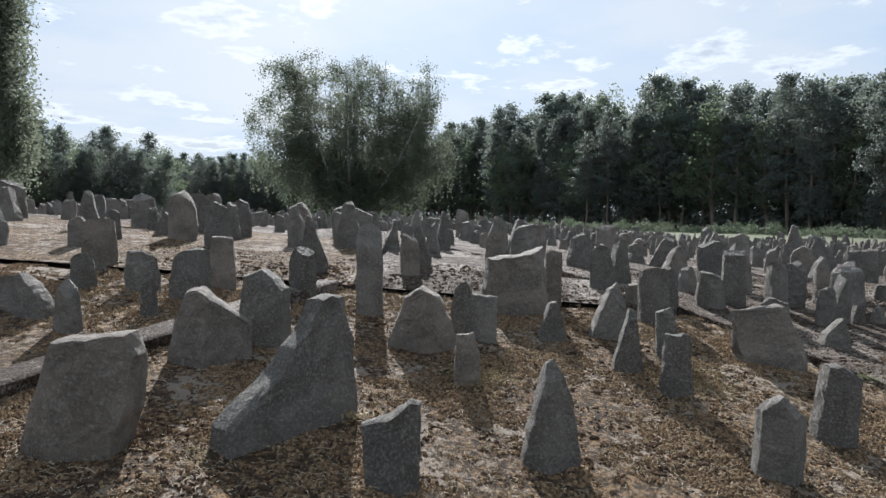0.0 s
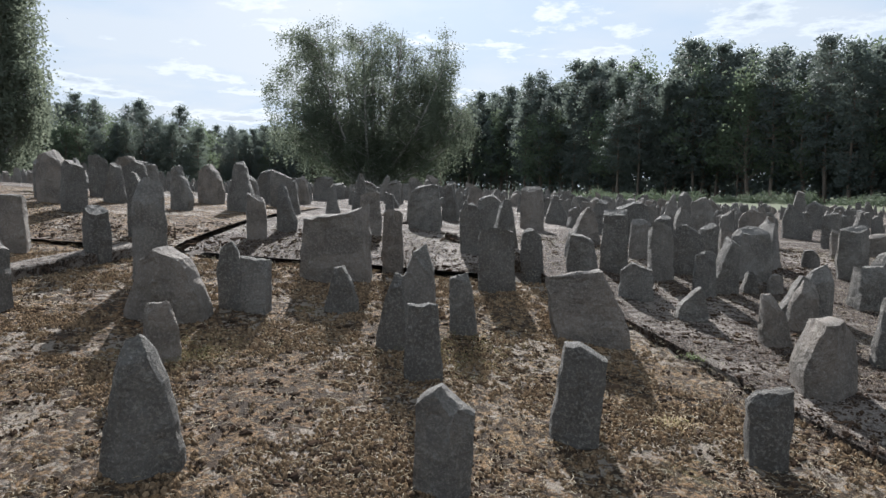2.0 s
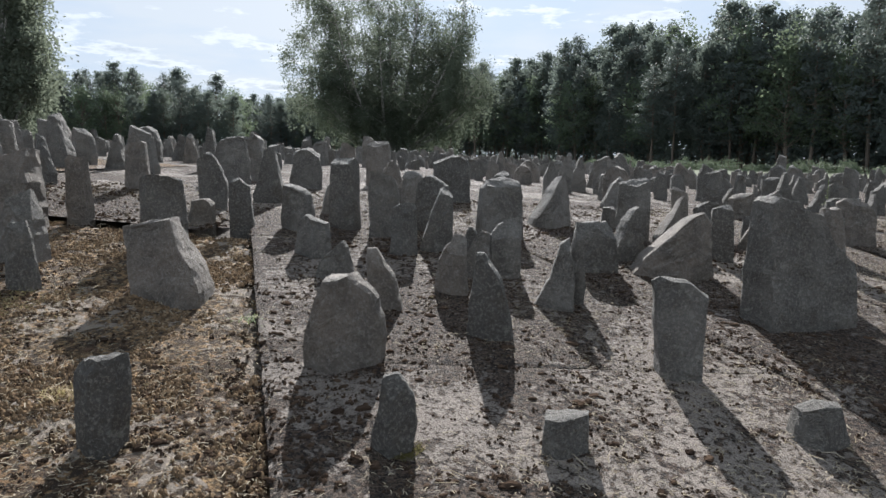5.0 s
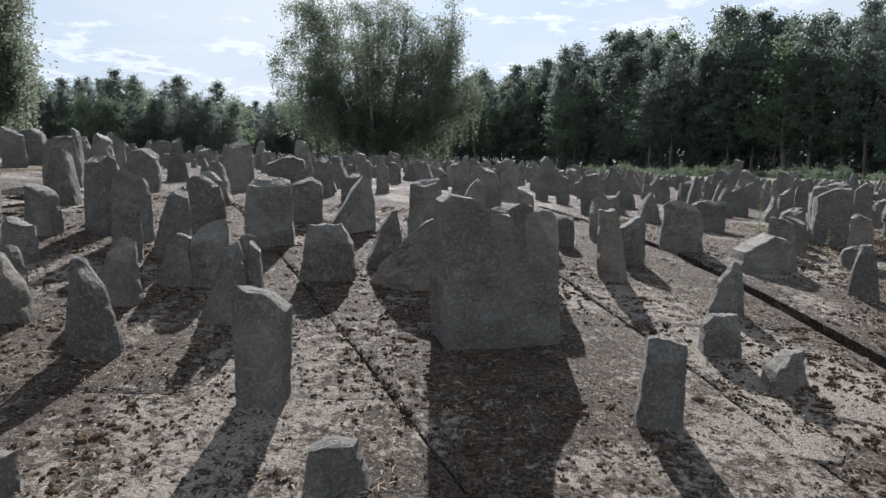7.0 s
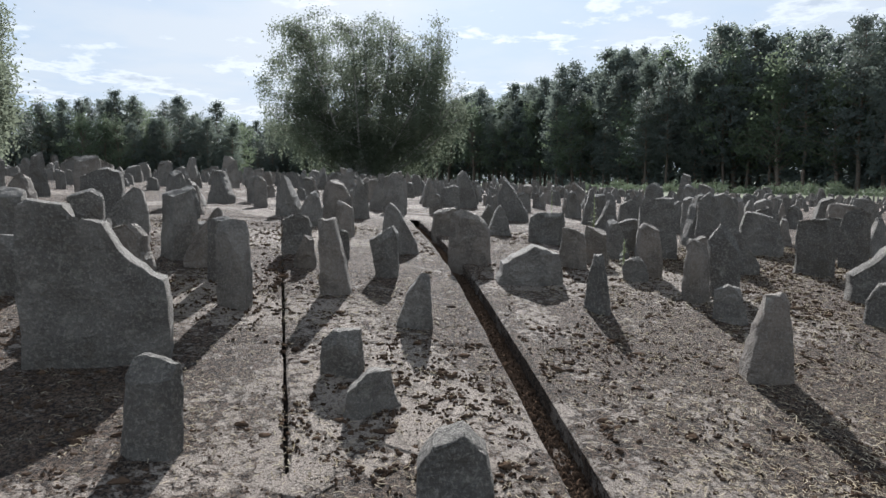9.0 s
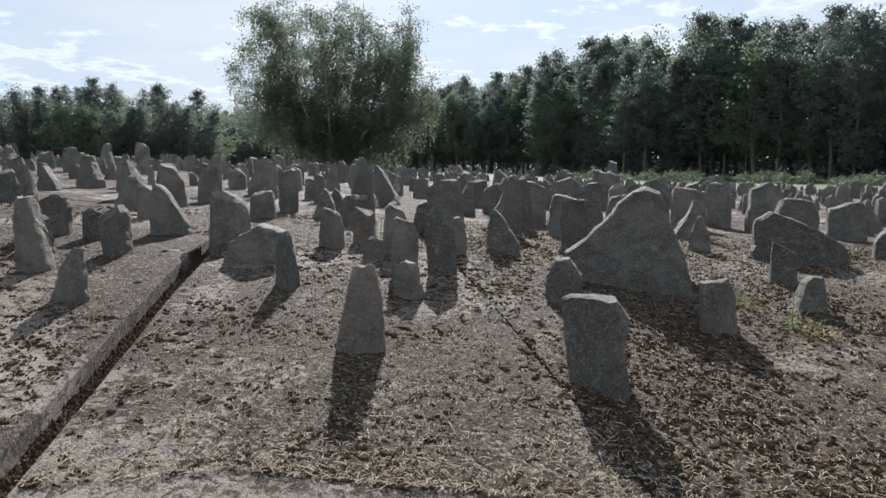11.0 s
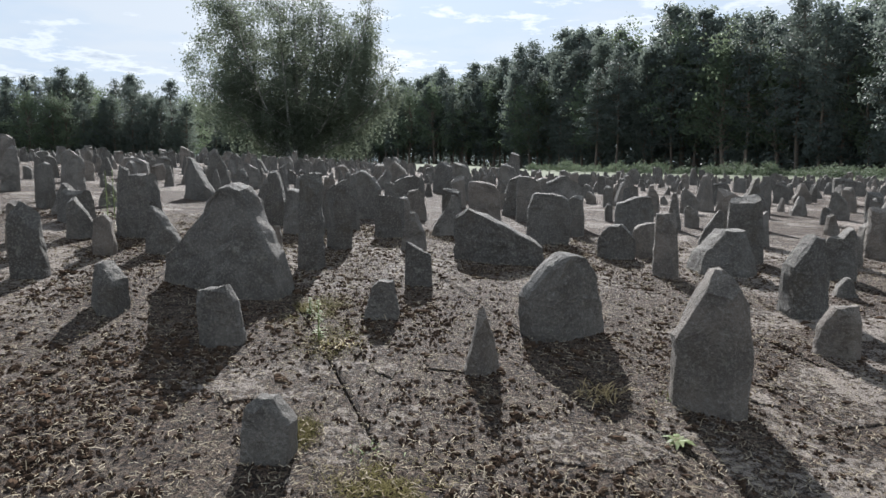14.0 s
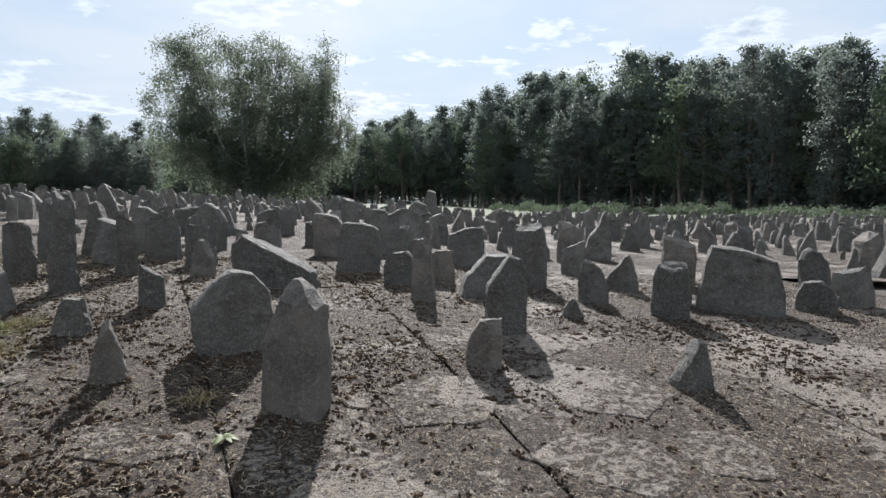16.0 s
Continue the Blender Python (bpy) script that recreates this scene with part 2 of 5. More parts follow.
def make_leaf(name, lo, hi, clear, rough=0.6, gloss=0.25, shine=(0.20, 0.25, 0.10)):
    """Leaves: each clump its own shade, with light coming through them."""
    m, nt, b = nodes_of(name, rough)
    b.inputs["Specular IOR Level"].default_value = gloss
    g = nt.nodes.new("ShaderNodeNewGeometry").outputs["Random Per Island"]
    rnd = nt.nodes.new("ShaderNodeObjectInfo").outputs["Random"]
    col = blend(nt, g, lo, hi)
    col = blend(nt, spread(nt, rnd, 0, 1, 0, 0.4), col, tuple(0.55 * v for v in lo))
    nt.links.new(col, b.inputs["Base Color"])
    tr = nt.nodes.new("ShaderNodeBsdfTranslucent")
    nt.links.new(blend(nt, 0.5, col, shine), tr.inputs["Color"])
    mix = nt.nodes.new("ShaderNodeMixShader")
    mix.inputs[0].default_value = clear
    nt.links.new(b.outputs[0], mix.inputs[1])
    nt.links.new(tr.outputs[0], mix.inputs[2])
    nt.links.new(mix.outputs[0], nt.nodes["Material Output"].inputs["Surface"])
    return m


M_STONE = make_granite("granite")
M_STONES_FAR = make_granite("granite_far", True)
M_CONCRETE = make_concrete()
M_BARE = make_concrete("bare_concrete", 0.075)
M_BED = make_moss_bed()
M_SOIL = make_plain("joint_soil", (0.045, 0.034, 0.026), (0.10, 0.078, 0.058), 30.0, 0.95, 0.02)
M_GRASS = make_plain("far_grass", (0.06, 0.075, 0.035), (0.11, 0.12, 0.055), 0.8, 0.95, 0.05)
M_PINE = make_leaf("pine_needles", (0.098, 0.115, 0.104), (0.132, 0.150, 0.138), 0.5, 0.6, 0.2, (0.17, 0.20, 0.155))
M_BROAD = make_leaf("broad_leaves", (0.10, 0.125, 0.080), (0.14, 0.175, 0.11), 0.42, 0.7, 0.12, (0.20, 0.24, 0.15))
M_BIRCH = make_leaf("birch_leaves", (0.10, 0.12, 0.085), (0.15, 0.17, 0.125), 0.55, 0.6, 0.2, (0.22, 0.245, 0.18))
M_BARK = make_plain("bark", (0.10, 0.08, 0.065), (0.22, 0.17, 0.13), 9.0, 0.9, 0.03)
M_BIRCH_BARK = make_plain("birch_bark", (0.12, 0.11, 0.10), (0.55, 0.53, 0.49), 5.0, 0.8, 0.02)
M_CLUMP = make_leaf("moss_clumps", (0.034, 0.024, 0.018), (0.098, 0.066, 0.045), 0.03, 1.0, 0.0)
M_TUFT = make_leaf("moss_tufts", (0.085, 0.060, 0.040), (0.34, 0.235, 0.14), 0.05, 1.0, 0.0, (0.20, 0.13, 0.07))
M_STRAW = make_leaf("straw", (0.28, 0.22, 0.145), (0.56, 0.48, 0.36), 0.2, 0.9, 0.05)
M_WEED = make_leaf("weed_leaves", (0.14, 0.19, 0.07), (0.30, 0.34, 0.14), 0.35)
M_GREENMOSS = make_leaf("green_moss", (0.11, 0.092, 0.035), (0.21, 0.175, 0.07), 0.25, 0.9, 0.05)
M_DRYGRASS = make_leaf("dry_grass", (0.28, 0.20, 0.10), (0.45, 0.34, 0.17), 0.3)


# ---- helpers for meshes ----
def part(name, bm, mat, parent=None, label=""):
    me = bpy.data.meshes.new(name)
    bm.to_mesh(me)
    bm.free()
    me.materials.append(mat)
    ob = new(name, me)
    if parent:
        ob.parent = parent
    if label:
        ob["label"] = label
    return ob


def mesh_of(name, verts, faces, mat):
    me = bpy.data.meshes.new(name)
    me.from_pydata(verts, [], faces)
    me.materials.append(mat)
    me.update()
    return me


def drawn(name, verts, faces, mat, parent=None, label=""):
    ob = new(name, mesh_of(name, verts, faces, mat))
    if parent:
        ob.parent = parent
    if label:
        ob["label"] = label
    return ob


# ---- the ground ----
def steps(*runs):
    out = []
    for a, b, n in runs:
        out += [a + (b - a) * i / n for i in range(n)]
    return out


def make_ground():
    xs = steps((-900, -200, 4), (-200, -40, 8), (-40, -14, 13), (-14, -4, 20), (-4, 5, 75), (5, 20, 60), (20, 44, 24), (44, 120, 10), (120, 900, 5)) + [900]
    ys = steps((-500, -60, 5), (-60, -8, 8), (-8, 1.5, 12), (1.5, 7.5, 55), (7.5, 14, 32), (14, 40, 40), (40, 130, 24), (130, 1500, 7)) + [1500]
    verts, faces = [], []
    for y in ys:
        for x in xs:
            z = base_z(x, y)
            if -6 < x < 22 and 1 < y < 15:
                z += 0.018 * noise.noise((x * 1.9, y * 1.9, 3)) + 0.012 * noise.noise((x * 6, y * 6, 8))
            verts.append((x, y, z))
    w = len(xs)
    for j in range(len(ys) - 1):
        for i in range(w - 1):
            faces.append((j * w + i, j * w + i + 1, (j + 1) * w + i + 1, (j + 1) * w + i))
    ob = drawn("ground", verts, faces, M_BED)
    ob.data.materials.append(M_SOIL)
    ob.data.materials.append(M_GRASS)
    for p in ob.data.polygons:
        p.use_smooth = True
        x, y = p.center[:2]
        if y > 50 or abs(x) > 60:
            p.material_index = 2
        elif not in_bed(x, y) and y > 0.5:
            p.material_index = 1
    tagged(ob, "dry rust-brown moss worn through to pale sand", "ground", kind="structure")


make_ground()

# ---- standing stones ----
OUTLINES = {
    "b": [(-.50, 0), (-.49, .30), (-.47, .62), (-.44, .95), (-.40, 1.0), (.0, 1.0), (.36, .985), (.42, .95), (.46, .60), (.49, .28), (.50, 0)],
    "bm": [(-.50, 0), (-.49, .35), (-.46, .70), (-.43, .97), (-.32, 1.0), (.02, .97), (.28, .90), (.42, .82), (.47, .55), (.50, .25), (.50, 0)],
    "p": [(-.50, 0), (-.44, .25), (-.33, .55), (-.20, .85), (-.08, 1.0), (.04, .98), (.16, .80), (.30, .52), (.42, .25), (.50, 0)],
    "sp": [(-.50, 0), (-.45, .20), (-.24, .47), (-.02, .74), (.18, .96), (.30, 1.0), (.39, .84), (.45, .55), (.50, .25), (.50, 0)],
    "o": [(-.47, 0), (-.51, .30), (-.47, .62), (-.38, .88), (-.12, .97), (.10, 1.0), (.30, .86), (.47, .60), (.50, .30), (.49, 0)],
    "om": [(-.48, 0), (-.50, .35), (-.46, .74), (-.36, .96), (-.22, 1.0), (-.04, .92), (.14, .80), (.34, .62), (.47, .44), (.51, .22), (.44, 0)],
    "w": [(-.50, 0), (-.43, .17), (-.26, .40), (-.10, .70), (.00, .95), (.08, 1.0), (.20, .97), (.28, .70), (.38, .36), (.50, 0)],
}
OUTLINES["bp"] = [(-u, v) for u, v in reversed(OUTLINES["bm"])]
OUTLINES["sm"] = [(-u, v) for u, v in reversed(OUTLINES["sp"])]
OUTLINES["pm"] = [(-u, v) for u, v in reversed(OUTLINES["p"])]
LOOKS = {
    "b": "upright grey granite block with a flat broken top", "bm": "upright grey granite slab with a top sloping to one side",
    "bp": "upright grey granite slab with a slanting top", "p": "small pointed grey granite standing stone",
    "pm": "pointed grey granite standing stone set upright", "sp": "grey granite wedge rising to one sharp edge",
    "sm": "grey granite wedge falling away to one side", "o": "rough rounded granite boulder set upright",
    "om": "low humped granite boulder lying on the ground", "w": "wide pyramid-shaped rough granite stone",
    "n": "huge grey granite slab with a stepped broken shoulder", "t": "long grey granite ridge rising to a high end",
    "v": "upright grey granite block wider at its top",
}
stone_rnd = random.Random(5)
STONES = []                    # what stands where: x, y, half width


def close_up(bm):
    gaps = [e for e in bm.edges if len(e.link_faces) == 1]
    if gaps:
        bmesh.ops.holes_fill(bm, edges=gaps, sides=0)


def split_off(verts, faces, cuts):
    """Cuts the stone along planes and closes it with flat broken faces."""
    bm = bmesh.new()
    vs = [bm.verts.new(v) for v in verts]
    for f in faces:
        try:
            bm.faces.new([vs[i] for i in f])
        except ValueError:
            pass
    close_up(bm)
    for n, o in cuts:
        geom = list(bm.verts) + list(bm.edges) + list(bm.faces)
        res = bmesh.ops.bisect_plane(bm, geom=geom, plane_co=n * o, plane_no=n, clear_outer=True)
        rim = [e for e in res["geom_cut"] if isinstance(e, bmesh.types.BMEdge)]
        if rim:
            bmesh.ops.edgeloop_fill(bm, edges=rim)
    close_up(bm)
    big = [f for f in bm.faces if len(f.verts) > 5]
    made = bmesh.ops.poke(bm, faces=big)
    inner = {v for v in made["verts"]}
    bmesh.ops.subdivide_edges(bm, edges=list({e for v in inner for e in v.link_edges}), cuts=2, use_grid_fill=True)
    bmesh.ops.recalc_face_normals(bm, faces=list(bm.faces))
    bm.verts.index_update()
    out = [tuple(v.co) for v in bm.verts], [tuple(v.index for v in f.verts) for f in bm.faces]
    bm.free()
    return out


def hewn_outline(foot, crown, rnd):
    """The outline from one foot over the crown to the other, walked in short uneven steps."""
    line = [(foot[0], 0.0), *crown, (foot[1], 0.0)]
    out = []
    for (u0, v0), (u1, v1) in zip(line, line[1:]):
        n = max(1, round(math.hypot(u1 - u0, v1 - v0) / 0.11))
        for k in range(n):
            t, j = k / n, 0.014 if k else 0.0
            out.append((u0 + (u1 - u0) * t + rnd.uniform(-j, j), v0 + (v1 - v0) * t + rnd.uniform(-j, j)))
    return out + [line[-1]]


def stone_shape(kind, w, h, d, rnd, fine, foot=None, crown=None, crease=None, flat=False):
    """Verts and faces of one quarried stone: a lofted outline, thinner at front and back, split into facets and roughened.
    foot and crown: where its sides meet the ground and the corners of its top, in widths and heights of the stone."""
    sunk = 0.12
    if crown:
        prof = hewn_outline(foot, crown, rnd)
    else:
        prof = [(u + rnd.uniform(-.045, .045) * (v > 0), v * (1 + rnd.uniform(-.05, .05)) if v < 0.97 else v) for u, v in OUTLINES[kind]]
    if fine and not crown:                   # more points along the outline
        more = []
        for (u0, v0), (u1, v1) in zip(prof, prof[1:]):
            more += [(u0, v0), ((2 * u0 + u1) / 3, (2 * v0 + v1) / 3), ((u0 + 2 * u1) / 3, (v0 + 2 * v1) / 3)]
        prof = more + [prof[-1]]
    told = crease is not None
    rings = [(-.50, .91), (-.475, .965), (-.25, 1.0), (.2, 1.0), (.46, .95), (.50, .86)] if fine else [(-.5, .82), (-.32, 1.0), (.32, .98), (.5, .8)]
    lean, slope, seed = rnd.uniform(-.05, .05), rnd.uniform(-.10, .16), rnd.uniform(0, 200)
    depth_top = rnd.uniform(0.55, 0.95)
    if crown:
        lean = 0.0
    between, turn_l, turn_r = rnd.uniform(-.28, .28), rnd.uniform(0, 1.5), rnd.uniform(0, 1.5)
    if flat:
        turn_l, turn_r, slope = 0.1, 0.1, 0.0
        rings = [(t, 1 - 0.35 * (1 - k)) for t, k in rings]
    elif told:                   # a clear edge down the front
        turn_l, turn_r = max(turn_l, 0.9), max(turn_r, 0.6)
    if not told:
        crease = between
    verts, faces = [], []
    n = len(prof)
    for t, s in rings:
        for u, v in prof:
            k = 1 - (1 - s) * (0.55 + 0.45 * v)
            thick = d * (1 - (1 - depth_top) * v)
            z = v * h * (1 - (1 - s) * 0.55) if v > 0 else -sunk
            verts.append(((u * k + lean * v) * w, t * thick + slope * v * d + (max(0, u - crease) * turn_r + max(0, crease - u) * turn_l) * d * (0.5 - t) * 0.8, z))
    for r in range(len(rings) - 1):
        for i in range(n - 1):
            a, b = r * n + i, (r + 1) * n + i
            faces.append((a, a + 1, b + 1, b))
        faces.append(((r + 1) * n, (r + 1) * n + n - 1, r * n + n - 1, r * n))
    # front and back faces: rungs between the two sides of the outline, drawn with inner points
    for r, flip in ((0, False), (len(rings) - 1, True)):
        row = list(range(r * n, r * n + n))
        left, right = row[: (n + 1) // 2], row[::-1][: (n + 1) // 2]
        cols = 8 if fine else 2
        grid = []
        for a, b in zip(left, right):
            if a == b:
                grid.append([a] * (cols + 1))
                continue
            line = [a]
            for c in range(1, cols):
                p = [verts[a][e] + (verts[b][e] - verts[a][e]) * c / cols for e in range(3)]
                q = (p[0] / w) - crease
                mid = (max(0, q) * turn_r + max(0, -q) * turn_l) * d * 0.8 * (0 if flip else 1)
                ends = [((verts[e][0] / w - crease) * (turn_r if verts[e][0] / w > crease else -turn_l)) * d * 0.8 * (0 if flip else 1) for e in (a, b)]
                p[1] += mid - (ends[0] + (ends[1] - ends[0]) * c / cols) + rnd.uniform(-.012, .012) * d
                line.append(len(verts))
                verts.append(tuple(p))
            grid.append(line + [b])
        for g0, g1 in zip(grid, grid[1:]):
            for c in range(cols):
                f = [g0[c], g0[c + 1], g1[c + 1], g1[c]]
                f = [x for k2, x in enumerate(f) if x not in f[:k2]]
                if len(f) > 2:
                    faces.append(tuple(f if not flip else f[::-1]))
    size = (w + h) / 2
    cuts = []
    for _ in range((2 if flat else 4 if kind in "nt" else 6 if crown else 9) if fine else 5):
        a, up = rnd.uniform(0, 6.283), rnd.choice((-0.1, 0.0, 0.12, 0.25, 1.4, 2.2)) + rnd.uniform(-.08, .08)
        n = Vector((math.cos(a), math.sin(a), up)).normalized()
        # how far the stone reaches this way, and a little less
        far = abs(n.x) * w * 0.5 + abs(n.y) * d * 0.5 + max(0, n.z) * h
        if crown or kind in "nt":    # splits at the front alone, so that the outline stays
            n = Vector((rnd.choice((-.5, .5)) + rnd.uniform(-.35, .35), -0.8, 0.15 + (rnd.uniform(-.1, .5) if crown else 0))).normalized()
            far = abs(n.x) * w * 0.5 + abs(n.y) * d * 0.5 + max(0.1, n.z * 0.8) * h
        cuts.append((n, far * rnd.uniform(0.74, 0.93)))
    if fine:                   # split clean along the cuts
        verts, faces = split_off(verts, faces, cuts)
    out = []
    for x, y, z in verts:
        p = Vector((x, y, z))
        q = p * (2.6 / size) + Vector((seed, 0, 0))
        push = noise.noise_vector(q) * (0.012 if crown else 0.028) * size + noise.noise_vector(q * 3.1) * 0.016 * size
        if fine:
            push += noise.noise_vector(q * 8) * 0.009 * size
        if z < 0:
            push.z = 0
        p = p + push
        for n, o in cuts:          # flat broken faces
            over = p.dot(n) - o
            if over > 0 and z > 0 and not fine:
                p -= n * over * 0.94
        out.append(tuple(p))
    return out, faces


def put_stone(kind, x, y, w, h, d, turn=None, foot=None, crown=None, crease=None, flat=False):
    """One stone; w is the width that it shows from the path, or, for a flat slab, its true length."""
    rnd = stone_rnd
    if kind == "b" and not crown:
        kind = rnd.choice(("b", "bm", "bp", "bm", "bp"))
    verts, faces = stone_shape(kind, w, h, d, rnd, True, foot, crown, crease, flat)
    swing = 7 if crown else 20
    turn = rnd.uniform(-swing, swing) if turn is None else turn
    # the finished stone is brought to its width and height
    ca, sa = math.cos(radians(turn)), math.sin(radians(turn))
    across = [p * ca - q * sa for p, q, r in verts if r > 0]
    k, mid = 1.0 if flat else w / (max(across) - min(across)), (max(across) + min(across)) / 2
    up = h / max(r for p, q, r in verts)
    verts = [((p - mid * ca) * k, (q + mid * sa) * k, r * up if r > 0 else r) for p, q, r in verts]
    me = mesh_of("standing_stone", verts, faces, M_STONE)
    ob = new("standing_stone", me)
    ob.matrix_world = pose(x, y, ground_z(x, y) - 0.02, 0, 0, turn)
    look_of = LOOKS[kind]
    if h > 0.62:
        look_of = "tall " + look_of.replace("small ", "")
    elif h < 0.3:
        look_of = "low " + look_of.replace("small ", "").replace("low ", "")
    tagged(ob, look_of, "standing stone", "memorial stones")
    STONES.append((x, y, w / 2))
    return ob


put_stone("t", -0.71, 3.38, 0.86, 0.70, 0.22, turn=50, flat=True, foot=(-0.50, 0.50),
          crown=((-0.47, 0.12), (-0.36, 0.24), (-0.20, 0.36), (-0.06, 0.52), (0.0, 0.62), (0.12, 0.73), (0.19, 0.84), (0.23, 0.97), (0.33, 1.0), (0.46, 0.97), (0.49, 0.5)))
put_stone("bp", -0.13, 2.89, 0.29, 0.38, 0.23, foot=(-0.43, 0.46), crown=((-0.5, 0.69), (0.02, 0.82), (0.33, 1.0), (0.5, 0.96)), crease=.1)
put_stone("p", 0.68, 3.19, 0.30, 0.54, 0.19, foot=(-0.5, 0.5), crown=((-0.28, 0.55), (-0.11, 0.97), (0.0, 1.0), (0.16, 0.88), (0.31, 0.66)), crease=-.1)
put_stone("b", 0.29, 4.23, 0.18, 0.34, 0.12, foot=(-0.5, 0.5), crown=((-0.43, 0.97), (0.21, 1.0), (0.46, 0.53)))
put_stone("o", -0.03, 4.98, 0.52, 0.46, 0.36, foot=(-0.5, 0.5), crown=((-0.4, 0.29), (-0.23, 0.82), (0.01, 1.0), (0.24, 0.82), (0.42, 0.29)))
put_stone("b", 0.46, 5.29, 0.25, 0.36, 0.16, foot=(-0.5, 0.5), crown=((-0.44, 1.0), (0.5, 0.94)))
put_stone("p", 1.06, 5.42, 0.23, 0.32, 0.18, foot=(-0.5, 0.5), crown=((-0.17, 0.95), (0.07, 1.0), (0.28, 0.66)))
put_stone("sp", 1.58, 5.63, 0.30, 0.47, 0.20, foot=(-0.5, 0.5), crown=((-0.3, 0.37), (0.0, 0.89), (0.27, 1.0), (0.47, 0.58)))
put_stone("p", 1.51, 4.76, 0.21, 0.46, 0.14, foot=(-0.5, 0.5), crown=((-0.26, 0.46), (0.06, 1.0), (0.26, 0.96), (0.38, 0.42)))
put_stone("b", 1.73, 4.33, 0.22, 0.42, 0.14, foot=(-0.5, 0.5), crown=((-0.4, 1.0), (0.36, 1.0)), crease=-.2)
put_stone("p", 1.94, 5.15, 0.19, 0.40, 0.12, foot=(-0.46, 0.5), crown=((-0.5, 0.9), (0.14, 1.0), (0.3, 0.73)))
put_stone("bm", 2.78, 5.23, 0.55, 0.47, 0.40, turn=8, foot=(-0.39, 0.5), crown=((-0.5, 0.87), (0.16, 1.0), (0.26, 0.72), (0.44, 0.3)), crease=.3)
put_stone("bm", 2.51, 3.78, 0.26, 0.45, 0.19, foot=(-0.5, 0.36), crown=((-0.24, 0.99), (0.02, 1.0), (0.5, 0.83), (0.44, 0.51)), crease=.05)
put_stone("om", 1.89, 3.24, 0.25, 0.43, 0.19, foot=(-0.5, 0.43), crown=((-0.44, 0.81), (-0.26, 0.93), (-0.02, 1.0), (0.19, 0.89), (0.5, 0.73)), crease=.15)
put_stone("b", 3.78, 7.04, 0.26, 0.57, 0.18)
put_stone("sp", 4.25, 6.73, 0.26, 0.52, 0.18)
put_stone("b", 3.38, 7.25, 0.28, 0.63, 0.19)
put_stone("b", 2.56, 6.97, 0.22, 0.43, 0.15)
put_stone("p", 3.12, 7.89, 0.28, 0.33, 0.19)
put_stone("o", -1.46, 4.33, 0.52, 0.49, 0.40, foot=(-0.5, 0.5), crown=((-0.4, 0.51), (-0.23, 0.94), (-0.06, 1.0), (0.23, 0.71), (0.49, 0.47)))
put_stone("o", -1.21, 4.81, 0.37, 0.53, 0.32, foot=(-0.5, 0.5), crown=((-0.45, 0.9), (0.0, 1.0), (0.3, 0.86), (0.49, 0.72)))
put_stone("b", -1.62, 3.02, 0.53, 0.55, 0.34, foot=(-0.5, 0.31), crown=((-0.18, 0.95), (0.43, 1.0), (0.5, 0.79), (0.44, 0.28)))
put_stone("sp", -2.61, 4.69, 0.18, 0.37, 0.14, foot=(-0.5, 0.5), crown=((-0.32, 0.73), (0.03, 1.0), (0.39, 0.82)))
put_stone("b", -2.25, 5.25, 0.12, 0.35, 0.11, foot=(-0.5, 0.5), crown=((-0.39, 0.97), (0.35, 1.0)))
put_stone("bm", -2.64, 6.02, 0.29, 0.35, 0.20)
put_stone("b", -3.14, 5.94, 0.22, 0.30, 0.15)
put_stone("b", -3.42, 6.81, 0.32, 0.50, 0.22)
put_stone("bm", -3.14, 5.01, 0.47, 0.31, 0.23, foot=(-0.5, 0.5), crown=((-0.48, 0.87), (0.06, 1.0), (0.3, 0.73), (0.44, 0.33)))
put_stone("b", -2.13, 5.83, 0.35, 0.44, 0.24)
put_stone("b", -2.00, 6.36, 0.28, 0.48, 0.20)
put_stone("b", -0.52, 5.80, 0.24, 0.79, 0.18, foot=(-0.5, 0.5), crown=((-0.5, 0.97), (0.42, 1.0)))
put_stone("b", -1.21, 6.23, 0.28, 0.46, 0.19)
put_stone("o", 0.31, 5.28, 0.22, 0.46, 0.17)
put_stone("bp", 0.84, 6.37, 0.63, 0.61, 0.40, foot=(-0.5, 0.5), crown=((-0.42, 0.81), (0.12, 0.87), (0.46, 1.0)))
put_stone("b", 3.36, 3.68, 0.20, 0.35, 0.15, foot=(-0.48, 0.34), crown=((-0.5, 0.8), (-0.28, 0.92), (0.48, 1.0), (0.5, 0.65)), crease=0)
put_stone("o", 4.06, 4.53, 0.37, 0.46, 0.30, foot=(-0.49, 0.47), crown=((-0.5, 0.39), (-0.41, 0.6), (-0.21, 0.96), (0.09, 1.0), (0.41, 0.72), (0.5, 0.3)))
put_stone("sp", 4.59, 6.12, 0.26, 0.35, 0.18)
put_stone("sp", 5.20, 8.15, 0.44, 0.51, 0.31)
put_stone("p", 4.52, 6.82, 0.16, 0.21, 0.11)
put_stone("sp", 5.22, 5.74, 0.18, 0.44, 0.12)
put_stone("pm", 4.41, 3.84, 0.18, 0.32, 0.15, foot=(-0.5, 0.42), crown=((-0.24, 0.66), (-0.15, 0.97), (0.16, 1.0), (0.44, 0.73), (0.5, 0.37)), crease=.0)
put_stone("sp", 6.27, 7.61, 0.35, 0.47, 0.24)
put_stone("v", 5.66, 4.78, 0.26, 0.51, 0.20, foot=(-0.36, 0.38), crown=((-0.5, 0.96), (-0.37, 1.0), (0.15, 0.97), (0.5, 0.84), (0.45, 0.47)))
